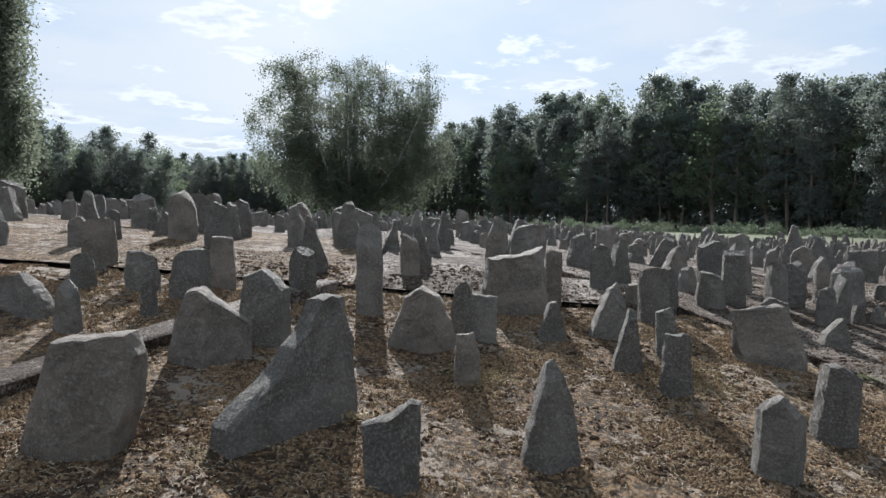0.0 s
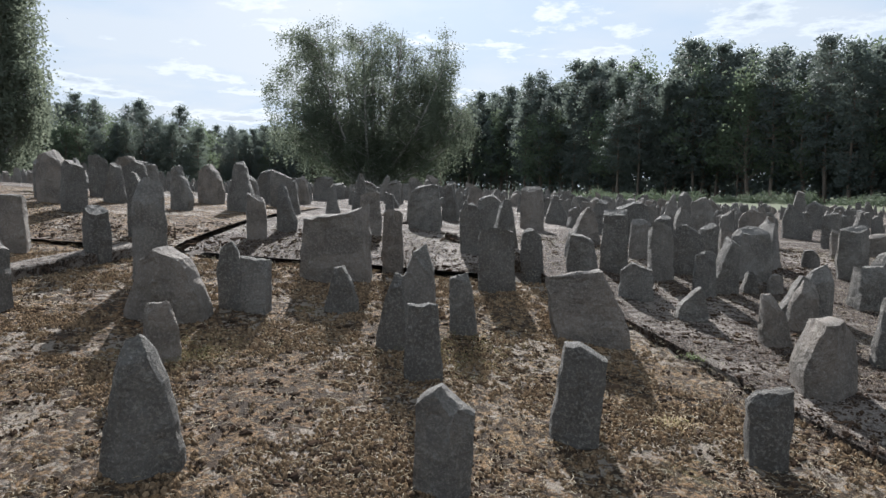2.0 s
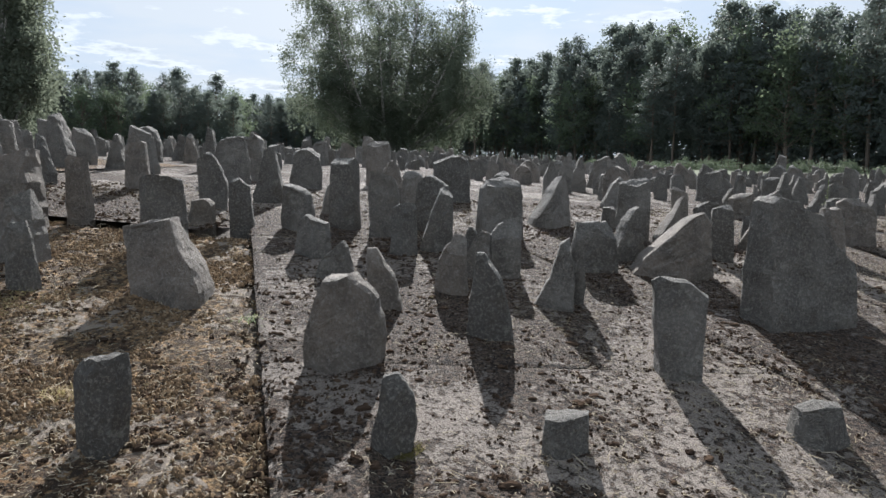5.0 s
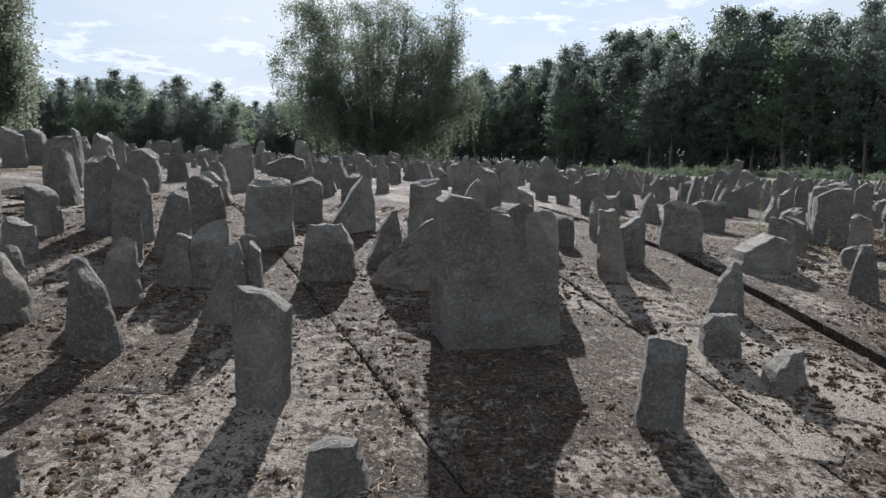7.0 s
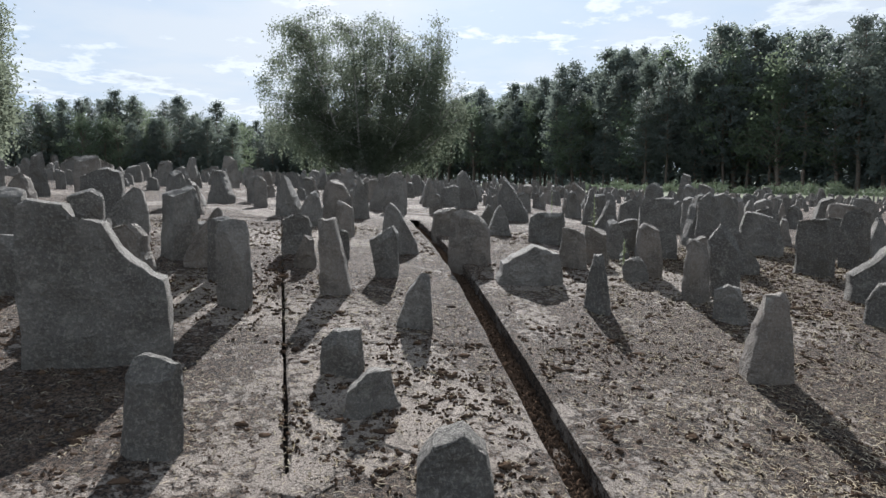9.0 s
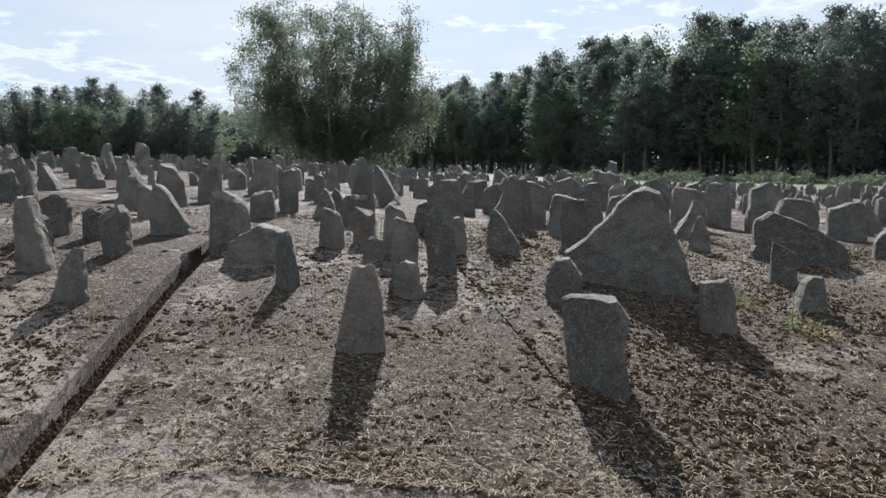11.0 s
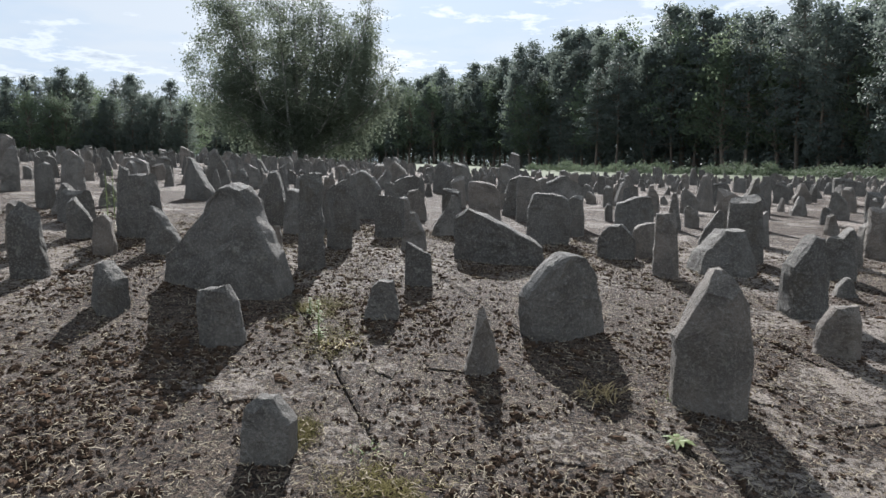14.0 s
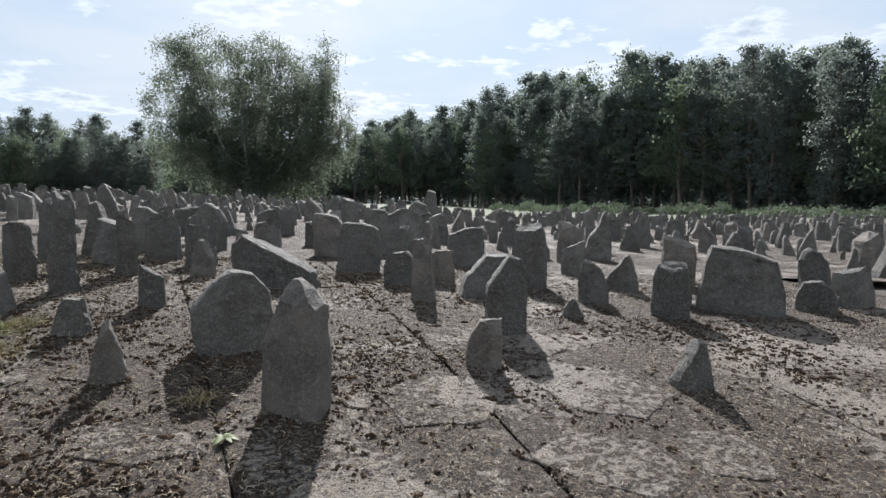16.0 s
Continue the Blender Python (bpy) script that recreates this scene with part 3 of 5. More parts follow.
put_stone("n", 6.60, 5.74, 0.66, 0.81, 0.30, turn=24, flat=True, foot=(-0.50, 0.50),
          crown=((-0.50, 0.55), (-0.49, 0.96), (-0.42, 1.0), (-0.20, 0.97), (-0.14, 0.88), (0.07, 0.86), (0.16, 0.70), (0.32, 0.58), (0.47, 0.50), (0.50, 0.3)))
put_stone("sp", 6.04, 6.60, 0.60, 0.49, 0.41, foot=(-0.5, 0.5), crown=((-0.26, 0.41), (0.15, 0.91), (0.36, 1.0), (0.46, 0.83)))
put_stone("b", 7.40, 7.12, 0.22, 0.54, 0.18, foot=(-0.43, 0.5), crown=((-0.5, 0.98), (0.02, 1.0), (0.22, 0.62)))
put_stone("b", 5.45, 6.56, 0.36, 0.39, 0.23, foot=(-0.5, 0.5), crown=((-0.36, 0.98), (0.24, 1.0), (0.44, 0.66)))
put_stone("sp", 5.75, 6.99, 0.30, 0.44, 0.21)
put_stone("sp", 5.11, 5.64, 0.25, 0.45, 0.16, foot=(-0.5, 0.5), crown=((-0.07, 0.45), (0.15, 0.93), (0.36, 1.0), (0.49, 0.5)))
put_stone("b", 4.80, 6.17, 0.22, 0.44, 0.15, foot=(-0.46, 0.45), crown=((-0.5, 0.69), (-0.25, 0.85), (0.41, 1.0), (0.5, 0.84)))
put_stone("p", 4.73, 5.04, 0.25, 0.48, 0.16, foot=(-0.5, 0.5), crown=((-0.44, 0.46), (-0.29, 1.0), (-0.14, 1.0), (0.22, 0.72), (0.44, 0.26)), crease=.0)
put_stone("pm", 4.10, 5.33, 0.21, 0.38, 0.15, foot=(-0.47, 0.5), crown=((-0.5, 0.99), (-0.23, 1.0), (0.26, 0.56)))
put_stone("sp", 3.67, 5.80, 0.26, 0.27, 0.18)
put_stone("b", 5.06, 3.96, 0.19, 0.17, 0.17, foot=(-0.5, 0.5), crown=((-0.44, 0.95), (0.49, 1.0)))
put_stone("b", 4.02, 6.52, 0.21, 0.42, 0.14, foot=(-0.5, 0.5), crown=((-0.42, 0.91), (-0.06, 1.0), (0.46, 0.98)))
put_stone("b", 4.46, 5.72, 0.22, 0.40, 0.14, foot=(-0.5, 0.5), crown=((-0.37, 0.59), (0.1, 1.0), (0.43, 0.94)))
put_stone("b", 4.12, 7.47, 0.34, 0.51, 0.24)
put_stone("b", 4.65, 7.72, 0.20, 0.47, 0.14)
put_stone("b", 7.32, 4.93, 0.21, 0.40, 0.14, foot=(-0.5, 0.48), crown=((-0.27, 0.98), (-0.09, 1.0), (0.5, 0.92)), crease=-.2)
put_stone("o", 7.80, 5.82, 0.20, 0.24, 0.15, foot=(-0.5, 0.5), crown=((-0.45, 0.79), (-0.2, 1.0), (0.44, 1.0)))
put_stone("sp", 8.04, 6.55, 0.22, 0.35, 0.10, foot=(-0.5, 0.5), crown=((-0.13, 0.71), (0.21, 1.0), (0.42, 0.98)))
put_stone("b", 8.03, 5.44, 0.24, 0.20, 0.17, foot=(-0.5, 0.5), crown=((-0.42, 0.61), (-0.11, 1.0), (0.26, 0.97), (0.36, 0.26)))
put_stone("om", 8.72, 7.92, 0.53, 0.31, 0.38, foot=(-0.5, 0.5), crown=((-0.41, 0.56), (0.04, 1.0), (0.42, 0.78), (0.48, 0.34)))
put_stone("b", 8.21, 8.52, 0.38, 0.48, 0.26)
put_stone("p", 9.17, 7.19, 0.17, 0.41, 0.16, foot=(-0.5, 0.5), crown=((-0.37, 0.54), (-0.15, 0.98), (0.15, 1.0), (0.37, 0.49)))
put_stone("o", 6.12, 4.26, 0.23, 0.19, 0.19, foot=(-0.5, 0.5), crown=((-0.4, 0.82), (-0.09, 1.0), (0.3, 0.95), (0.4, 0.41)))
put_stone("b", 3.37, 6.27, 0.28, 0.32, 0.19, foot=(-0.5, 0.5), crown=((-0.41, 0.79), (-0.12, 1.0), (0.47, 0.82)))
put_stone("bp", 4.71, 8.42, 0.31, 0.45, 0.21)
put_stone("b", 3.03, 7.01, 0.29, 0.41, 0.20)
put_stone("b", 2.21, 6.31, 0.32, 0.52, 0.22)
put_stone("o", 2.21, 6.96, 0.22, 0.23, 0.17)
put_stone("b", 1.28, 6.72, 0.19, 0.55, 0.13)
put_stone("o", 8.44, 4.94, 0.28, 0.23, 0.24, foot=(-0.5, 0.5), crown=((-0.47, 0.5), (-0.27, 0.86), (0.09, 1.0), (0.36, 0.68)))
put_stone("b", 6.88, 6.65, 0.23, 0.57, 0.13, foot=(-0.45, 0.5), crown=((-0.5, 0.96), (0.28, 1.0), (0.44, 0.85)))
put_stone("bm", 6.56, 7.21, 0.20, 0.48, 0.14)
put_stone("sp", 6.97, 7.79, 0.18, 0.28, 0.12)
put_stone("b", 9.34, 8.94, 0.23, 0.37, 0.16)
put_stone("b", 10.02, 9.73, 0.41, 0.64, 0.29)
put_stone("b", 9.92, 7.65, 0.21, 0.48, 0.15)
put_stone("b", 10.22, 8.76, 0.19, 0.36, 0.13)
put_stone("b", 4.73, 7.38, 0.42, 0.55, 0.29)
put_stone("o", 4.77, 6.86, 0.15, 0.20, 0.11)
put_stone("b", 3.87, 8.14, 0.29, 0.46, 0.20)
put_stone("o", 9.58, 8.21, 0.21, 0.22, 0.16)
put_stone("b", 11.32, 9.14, 0.32, 0.55, 0.22)
put_stone("b", 5.94, 7.75, 0.31, 0.59, 0.21)
put_stone("b", 6.73, 8.32, 0.27, 0.37, 0.18)
put_stone("o", 5.83, 8.40, 0.19, 0.23, 0.15)
put_stone("b", 9.92, 6.20, 0.25, 0.48, 0.17, foot=(-0.5, 0.5), crown=((-0.36, 0.46), (-0.12, 0.99), (0.31, 1.0), (0.43, 0.59)))
put_stone("v", 11.11, 5.97, 0.32, 0.46, 0.26, turn=-6, foot=(-0.35, 0.5), crown=((-0.5, 0.95), (-0.37, 0.99), (0.27, 1.0), (0.45, 0.79), (0.38, 0.48)), crease=.35)
put_stone("o", 10.02, 7.17, 0.21, 0.27, 0.16, foot=(-0.5, 0.5), crown=((-0.45, 0.85), (-0.1, 1.0), (0.2, 0.93)))
put_stone("b", 10.17, 7.90, 0.24, 0.57, 0.15, foot=(-0.43, 0.5), crown=((-0.5, 0.79), (-0.15, 1.0), (0.39, 0.85)))
put_stone("sp", 7.62, 7.73, 0.23, 0.41, 0.24, foot=(-0.23, 0.5), crown=((-0.5, 0.73), (0.31, 1.0), (0.5, 0.87)))
put_stone("b", 7.13, 8.22, 0.18, 0.28, 0.12)
put_stone("sm", 7.56, 8.72, 0.33, 0.49, 0.23)
put_stone("b", 9.11, 8.59, 0.24, 0.38, 0.17)
put_stone("o", 9.72, 8.43, 0.22, 0.48, 0.17)
put_stone("sm", 10.63, 8.95, 0.31, 0.43, 0.21)
put_stone("o", 11.06, 7.32, 0.25, 0.33, 0.22, foot=(-0.5, 0.5), crown=((-0.47, 0.56), (-0.2, 0.94), (0.14, 1.0), (0.47, 0.66)))
put_stone("w", 11.57, 7.94, 0.92, 0.77, 0.40, foot=(-0.5, 0.5), crown=((-0.48, 0.34), (-0.31, 0.50), (-0.08, 0.84), (0.03, 0.96), (0.12, 1.0), (0.22, 0.96), (0.38, 0.45)), crease=.2)
put_stone("bm", 11.96, 6.94, 0.24, 0.35, 0.17, foot=(-0.4, 0.5), crown=((-0.5, 0.92), (0.17, 1.0), (0.37, 0.75)))
put_stone("o", 12.59, 5.87, 0.20, 0.27, 0.16, foot=(-0.5, 0.46), crown=((-0.47, 0.82), (-0.17, 1.0), (0.14, 0.99), (0.5, 0.62)))
put_stone("om", 13.49, 9.59, 0.84, 0.52, 0.45, foot=(-0.5, 0.5), crown=((-0.49, 0.82), (-0.34, 1.0), (0.06, 0.73), (0.46, 0.32)))
put_stone("bm", 12.89, 8.39, 0.21, 0.35, 0.14, foot=(-0.5, 0.5), crown=((-0.46, 1.0), (-0.09, 0.93), (0.48, 0.73)))
put_stone("o", 12.75, 7.56, 0.22, 0.26, 0.15, foot=(-0.5, 0.5), crown=((-0.24, 0.84), (-0.04, 1.0), (0.32, 0.97)))
put_stone("b", 11.36, 10.68, 0.47, 0.52, 0.32)
put_stone("o", 14.67, 10.21, 0.39, 0.37, 0.30)
put_stone("b", 7.77, 10.53, 0.34, 0.35, 0.24)
put_stone("b", 8.94, 10.35, 0.42, 0.38, 0.29)
put_stone("b", 14.44, 13.07, 0.59, 0.77, 0.41)
put_stone("o", 13.87, 7.45, 0.53, 0.53, 0.24, turn=26, foot=(-0.44, 0.5), crown=((-0.5, 0.51), (-0.25, 0.87), (-0.07, 1.0), (0.19, 0.95), (0.38, 0.72), (0.47, 0.26)))
put_stone("p", 13.40, 6.80, 0.19, 0.36, 0.13, foot=(-0.5, 0.5), crown=((-0.29, 0.48), (-0.11, 0.99), (0.05, 1.0), (0.29, 0.57)))
put_stone("b", 14.94, 9.30, 0.22, 0.58, 0.19, foot=(-0.5, 0.5), crown=((-0.41, 0.97), (0.28, 1.0)))
put_stone("o", 14.48, 6.56, 0.34, 0.69, 0.26, foot=(-0.5, 0.48), crown=((-0.47, 0.52), (-0.22, 0.8), (0.0, 1.0), (0.17, 0.98), (0.44, 0.8), (0.5, 0.52)), crease=.15)
put_stone("o", 15.53, 9.63, 0.56, 0.42, 0.49, foot=(-0.5, 0.48), crown=((-0.39, 0.48), (-0.03, 1.0), (0.34, 0.98), (0.5, 0.45)))
put_stone("b", 15.04, 10.48, 0.33, 0.38, 0.23)
put_stone("b", 15.31, 12.54, 0.55, 0.55, 0.38)
put_stone("b", 11.97, 8.74, 0.20, 0.80, 0.23, foot=(-0.5, 0.5), crown=((-0.45, 0.97), (0.41, 1.0)))
put_stone("sm", 9.59, 9.44, 0.27, 0.41, 0.19)
put_stone("b", 9.78, 10.13, 0.30, 0.38, 0.21)
put_stone("p", 8.39, 11.07, 0.30, 0.40, 0.21)
put_stone("p", 12.66, 10.01, 0.26, 0.40, 0.18)
put_stone("sp", 12.90, 11.37, 0.39, 0.50, 0.27)
put_stone("b", 11.00, 12.22, 0.38, 0.63, 0.26)
put_stone("b", 14.08, 11.15, 0.53, 0.61, 0.37)
put_stone("sp", 17.49, 14.66, 0.48, 0.83, 0.33)
put_stone("sp", 16.06, 11.71, 0.29, 0.47, 0.20)
put_stone("o", 15.62, 8.18, 0.33, 0.59, 0.26, foot=(-0.5, 0.45), crown=((-0.43, 0.65), (0.05, 1.0), (0.36, 0.95), (0.5, 0.58)))
put_stone("b", 15.44, 7.37, 0.23, 0.32, 0.13, foot=(-0.5, 0.5), crown=((-0.36, 0.61), (-0.07, 0.97), (0.49, 1.0)))
put_stone("sp", 16.64, 7.18, 0.24, 0.31, 0.17)
put_stone("bm", 17.82, 9.40, 0.72, 0.62, 0.50)
put_stone("b", 17.37, 9.86, 0.26, 0.41, 0.18)
put_stone("om", 16.51, 9.56, 0.28, 0.42, 0.21)
put_stone("sp", 16.97, 10.51, 0.40, 0.42, 0.28)
put_stone("p", 16.21, 8.84, 0.20, 0.18, 0.14)
put_stone("b", 11.40, 9.56, 0.15, 0.24, 0.10)
put_stone("b", 11.96, 9.78, 0.27, 0.64, 0.19)
put_stone("b", 11.61, 11.36, 0.44, 0.55, 0.30)
put_stone("b", 10.71, 10.53, 0.22, 0.71, 0.15)
put_stone("b", 16.70, 11.96, 0.33, 0.45, 0.23)
put_stone("b", 17.79, 11.21, 0.40, 0.61, 0.28)
put_stone("b", 18.85, 12.58, 0.34, 0.43, 0.24)
put_stone("o", 18.58, 9.60, 0.37, 0.32, 0.29)
put_stone("b", 19.18, 10.05, 0.45, 0.42, 0.31)


put_stone("sp", 14.0, 26.3, 0.60, 1.20, 0.40)
put_stone("p", -29.3, 54.4, 0.70, 2.10, 0.50)


def path_y(x):
    return min(max(-0.2 + 0.36 * x, -0.2), 3.3)


def free_place(x, y, gap):
    return all((x - a) ** 2 + (y - b) ** 2 > (gap + r) ** 2 for a, b, r in STONES)


field_rnd = random.Random(21)
KINDS = ["b", "bm", "bm", "bp", "bp", "p", "pm", "sp", "sm", "o", "om", "w"]
made = 0
while made < 135:              # the stones behind those in front, each one set singly
    x, y = field_rnd.uniform(-9, 25), field_rnd.uniform(4.5, 15)
    near = y - path_y(x)
    if near < 5.6 and -3.2 < x < 19.5 or near < 4.2 or x > 19.5 and y < 9:
        continue
    if not free_place(x, y, 0.34 + 0.02 * near):
        continue
    h = field_rnd.uniform(0.32, 0.74)
    w = h * field_rnd.uniform(0.40, 0.80)
    put_stone(field_rnd.choice(KINDS), x, y, w, h, w * field_rnd.uniform(0.5, 0.8))
    made += 1


def far_stones():
    """The many hundreds of stones farther off, in one mesh."""
    verts, faces, spots = [], [], {}
    rnd = random.Random(8)

    def clear(x, y):
        cell = (int(x // 1), int(y // 1))
        return all((x - a) ** 2 + (y - b) ** 2 > 0.5 for i in (-1, 0, 1) for j in (-1, 0, 1) for a, b in spots.get((cell[0] + i, cell[1] + j), ()))

    for _ in range(5200):
        y = 9.5 + 47 * rnd.random() ** 1.35
        x = rnd.uniform(-9 - 0.62 * y, 16 + 0.85 * y)
        if y > 52 + 0.05 * x or not clear(x, y) or (y < 15.6 and -9.5 < x < 25.5):
            continue
        if len(faces) > 260000:
            break
        spots.setdefault((int(x // 1), int(y // 1)), []).append((x, y))
        h = rnd.uniform(0.24, 0.64) * (1.5 if rnd.random() < 0.08 else 1.0)
        w = h * rnd.uniform(0.38, 0.85)
        v, f = stone_shape(rnd.choice(KINDS), w, h, w * rnd.uniform(0.5, 0.85), rnd, False)
        a = rnd.uniform(-0.5, 0.5)
        ca, sa, z0, n0 = math.cos(a), math.sin(a), ground_z(x, y) - 0.03, len(verts)
        verts.extend((x + ca * p - sa * q, y + sa * p + ca * q, z0 + r) for p, q, r in v)
        faces.extend(tuple(n0 + i for i in g) for g in f)
    ob = drawn("stone_field", verts, faces, M_STONES_FAR)
    tagged(ob, "many hundred grey granite stones standing close together", "stone field", kind="stuff")


far_stones()


# ---- moss clumps, straw and weeds ----
def litter():
    rnd = random.Random(31)
    cv, cf, sv, sf = [], [], [], []

    def in_joint(x, y):
        return abs(x - joint_x(3, y)) < 0.11 and y < 13

    def strip_near():
        x = rnd.uniform(-3.5, 19.5)
        return x, path_y(x) + 1.7 + 7.0 * rnd.random() ** 1.7

    def blob(x, y, z, r, tall, cv=cv, cf=cf):
        n0, k = len(cv), 4
        for lev, (rr, zz) in enumerate(((1.25, -0.6), (0.75, 0.6))):
            for i in range(k):
                a = 6.283 * (i + 0.5 * lev) / k
                q = r * rr * rnd.uniform(0.65, 1.25)
                cv.append((x + q * math.cos(a), y + q * math.sin(a), z + zz * tall * rnd.uniform(0.7, 1.2)))
        cv.append((x + rnd.uniform(-.3, .3) * r, y + rnd.uniform(-.3, .3) * r, z + tall))
        for i in range(k):
            j = (i + 1) % k
            cf.append((n0 + i, n0 + j, n0 + k + i))
            cf.append((n0 + j, n0 + k + j, n0 + k + i))
            cf.append((n0 + k + i, n0 + k + j, n0 + 2 * k))

    for _ in range(300000):
        x, y = strip_near()
        bed = in_bed(x, y)
        if in_joint(x, y):
            continue
        patch = noise.noise((x * 0.9, y * 0.9, 40)) + 0.5 * noise.noise((x * 3.2, y * 3.2, 17))
        if 9.0 < x < 15.0 and not bed:
            patch += 0.28
        spot = noise.noise((x * 13, y * 13, 5)) + 0.6 * noise.noise((x * 31, y * 31, 9))
        if spot < 0.30 - 0.45 * patch + rnd.uniform(-.04, .04):
            continue
        z = (base_z(x, y) + 0.018 * noise.noise((x * 1.9, y * 1.9, 3)) if bed else slab_z(x, y))
        blob(x, y, z, rnd.uniform(0.004, 0.010), rnd.uniform(0.005, 0.012))
    def cushion(x, y, z, r, tall):
        n0, k = len(cv), 9
        sx, turn = rnd.uniform(0.8, 1.9), rnd.gauss(0.0, 0.5)
        ca, sa = math.cos(turn), math.sin(turn)
        for rr, zz in ((1.0, -0.004), (0.92, 0.55 * tall), (0.55, tall)):
            for i in range(k):
                a, q = 6.283 * i / k, r * rr * rnd.uniform(0.65, 1.3)
                u, v = q * math.cos(a) * sx, q * math.sin(a)
                cv.append((x + u * ca - v * sa, y + u * sa + v * ca, z + zz * rnd.uniform(0.75, 1.25)))
        cv.append((x, y, z + tall * 0.95))
        for lev in (0, k):
            for i in range(k):
                j = (i + 1) % k
                cf.append((n0 + lev + i, n0 + lev + j, n0 + lev + k + j, n0 + lev + k + i))
        cf.extend((n0 + 2 * k + i, n0 + 2 * k + (i + 1) % k, n0 + 3 * k) for i in range(k))

    for _ in range(60000):
        x, y = strip_near()
        bed = in_bed(x, y)
        if in_joint(x, y):
            continue
        patch = noise.noise((x * 0.9, y * 0.9, 40)) + 0.7 * noise.noise((x * 2.6, y * 2.6, 17))
        if 9.0 < x < 14.5 and not bed:
            patch += 0.2
        if patch < rnd.uniform(-.25, 0.95):
            continue
        z = (base_z(x, y) + 0.018 * noise.noise((x * 1.9, y * 1.9, 3)) if bed else slab_z(x, y))
        r = rnd.uniform(0.005, 0.013) * (1 if rnd.random() < 0.85 else 1.9)
        cushion(x, y, z, r, min(0.014, r * rnd.uniform(0.4, 0.8)))
    for _ in range(130000):
        x, y = strip_near()
        bed = in_bed(x, y)
        if in_joint(x, y):
            continue
        patch = noise.noise((x * 0.8, y * 0.8, 63)) + 0.5 * noise.noise((x * 3, y * 3, 71))
        if 9.3 < x < 15.5 and not bed:
            patch += 0.85
        elif bed:
            patch += 0.45
        if patch < rnd.uniform(-.38, .40):
            continue
        z = (base_z(x, y) + 0.006 + 0.018 * noise.noise((x * 1.9, y * 1.9, 3)) if bed else slab_z(x, y) + 0.006)
        a, ln, wd = rnd.uniform(0, 6.283), rnd.uniform(0.010, 0.042) * (1 if rnd.random() < 0.96 else 2.6), rnd.uniform(0.0011, 0.0022)
        bend, up = rnd.uniform(-1.1, 1.1), rnd.uniform(0, 0.35)
        n0 = len(sv)
        for t in (0, 0.5, 1):
            aa = a + bend * t
            px, py = x + ln * t * math.cos(aa), y + ln * t * math.sin(aa)
            pz = z + ln * up * math.sin(t * 2.4) + 0.004
            sv.append((px - wd * math.sin(aa), py + wd * math.cos(aa), pz))
            sv.append((px + wd * math.sin(aa), py - wd * math.cos(aa), pz + 0.001))
        sf.append((n0, n0 + 1, n0 + 3, n0 + 2))
        sf.append((n0 + 2, n0 + 3, n0 + 5, n0 + 4))
    for _ in range(9000):          # moss and crumbs at the bottom of the wide joint
        y = rnd.uniform(3.2, 12.5)
        x = joint_x(3, y) + rnd.uniform(-.07, .075)
        r = rnd.uniform(0.006, 0.018)
        blob(x, y, base_z(x, y) + 0.004, r, r * rnd.uniform(0.6, 1.6))
    bv, bf = [], []
    for _ in range(150000):
        x, y = rnd.uniform(-4.2, 5.2), rnd.uniform(2.0, 6.7)
        if not in_bed(x, y) or y < path_y(x) + 1.5:
            continue
        worn = noise.noise((x * 1.6, y * 1.6, 52)) + 0.8 * noise.noise((x * 8, y * 8, 53)) + 0.4 * noise.noise((x * 21, y * 21, 54))
        if worn < rnd.uniform(-.12, .12):
            continue
        z = base_z(x, y) + 0.018 * noise.noise((x * 1.9, y * 1.9, 3)) + 0.012 * noise.noise((x * 6, y * 6, 8))
        blob(x, y, z, rnd.uniform(0.006, 0.014), rnd.uniform(0.006, 0.016), bv, bf)
    tagged(drawn("moss_tufts", bv, bf, M_TUFT), "brown and straw-coloured tufts of dry moss", "moss", kind="stuff")
    tagged(drawn("moss_clumps", cv, cf, M_CLUMP), "dark dry moss clumps on soil and concrete", "moss", kind="stuff")
    tagged(drawn("straw_litter", sv, sf, M_STRAW), "pale dry grass stalks lying about", "straw", kind="stuff")


litter()


def leaf_strip(verts, faces, p, way, up, ln, wd, droop):
    """One narrow leaf of two quads, bent down towards its tip."""
    side = way.cross(up).normalized() * wd
    n0 = len(verts)
    for t, k in ((0, 0.35), (0.5, 1.0), (1, 0.12)):
        q = p + way * ln * t - Vector((0, 0, droop * ln * t * t))
        verts.append(tuple(q - side * k))
        verts.append(tuple(q + side * k))
    faces.append((n0, n0 + 1, n0 + 3, n0 + 2))
    faces.append((n0 + 2, n0 + 3, n0 + 5, n0 + 4))


def tall_weed(x, y, h, seed):
    rnd = random.Random(seed)
    root = new("weed")
    root.location = (x, y, ground_z(x, y) - 0.02)
    bm = bmesh.new()
    bmesh.ops.create_cone(bm, cap_ends=True, segments=6, radius1=0.006, radius2=0.002, depth=h)
    bmesh.ops.translate(bm, verts=bm.verts, vec=(0, 0, h / 2))
    part("stem", bm, M_WEED, root)
    v, f = [], []
    for i in range(60):
        t = rnd.uniform(0.05, 1.0)
        a = rnd.uniform(0, 6.283)
        way = Vector((math.cos(a), math.sin(a), rnd.uniform(0.2, 0.9))).normalized()
        leaf_strip(v, f, Vector((0, 0, t * h)), way, Vector((0, 0, 1)), (0.11 * (1.15 - t) + 0.02) * min(1.0, 0.25 + h), 0.0045, 0.4)
    drawn("leaves", v, f, M_WEED, root)
    tagged(root, "tall thin green weed growing from a joint", "weed")


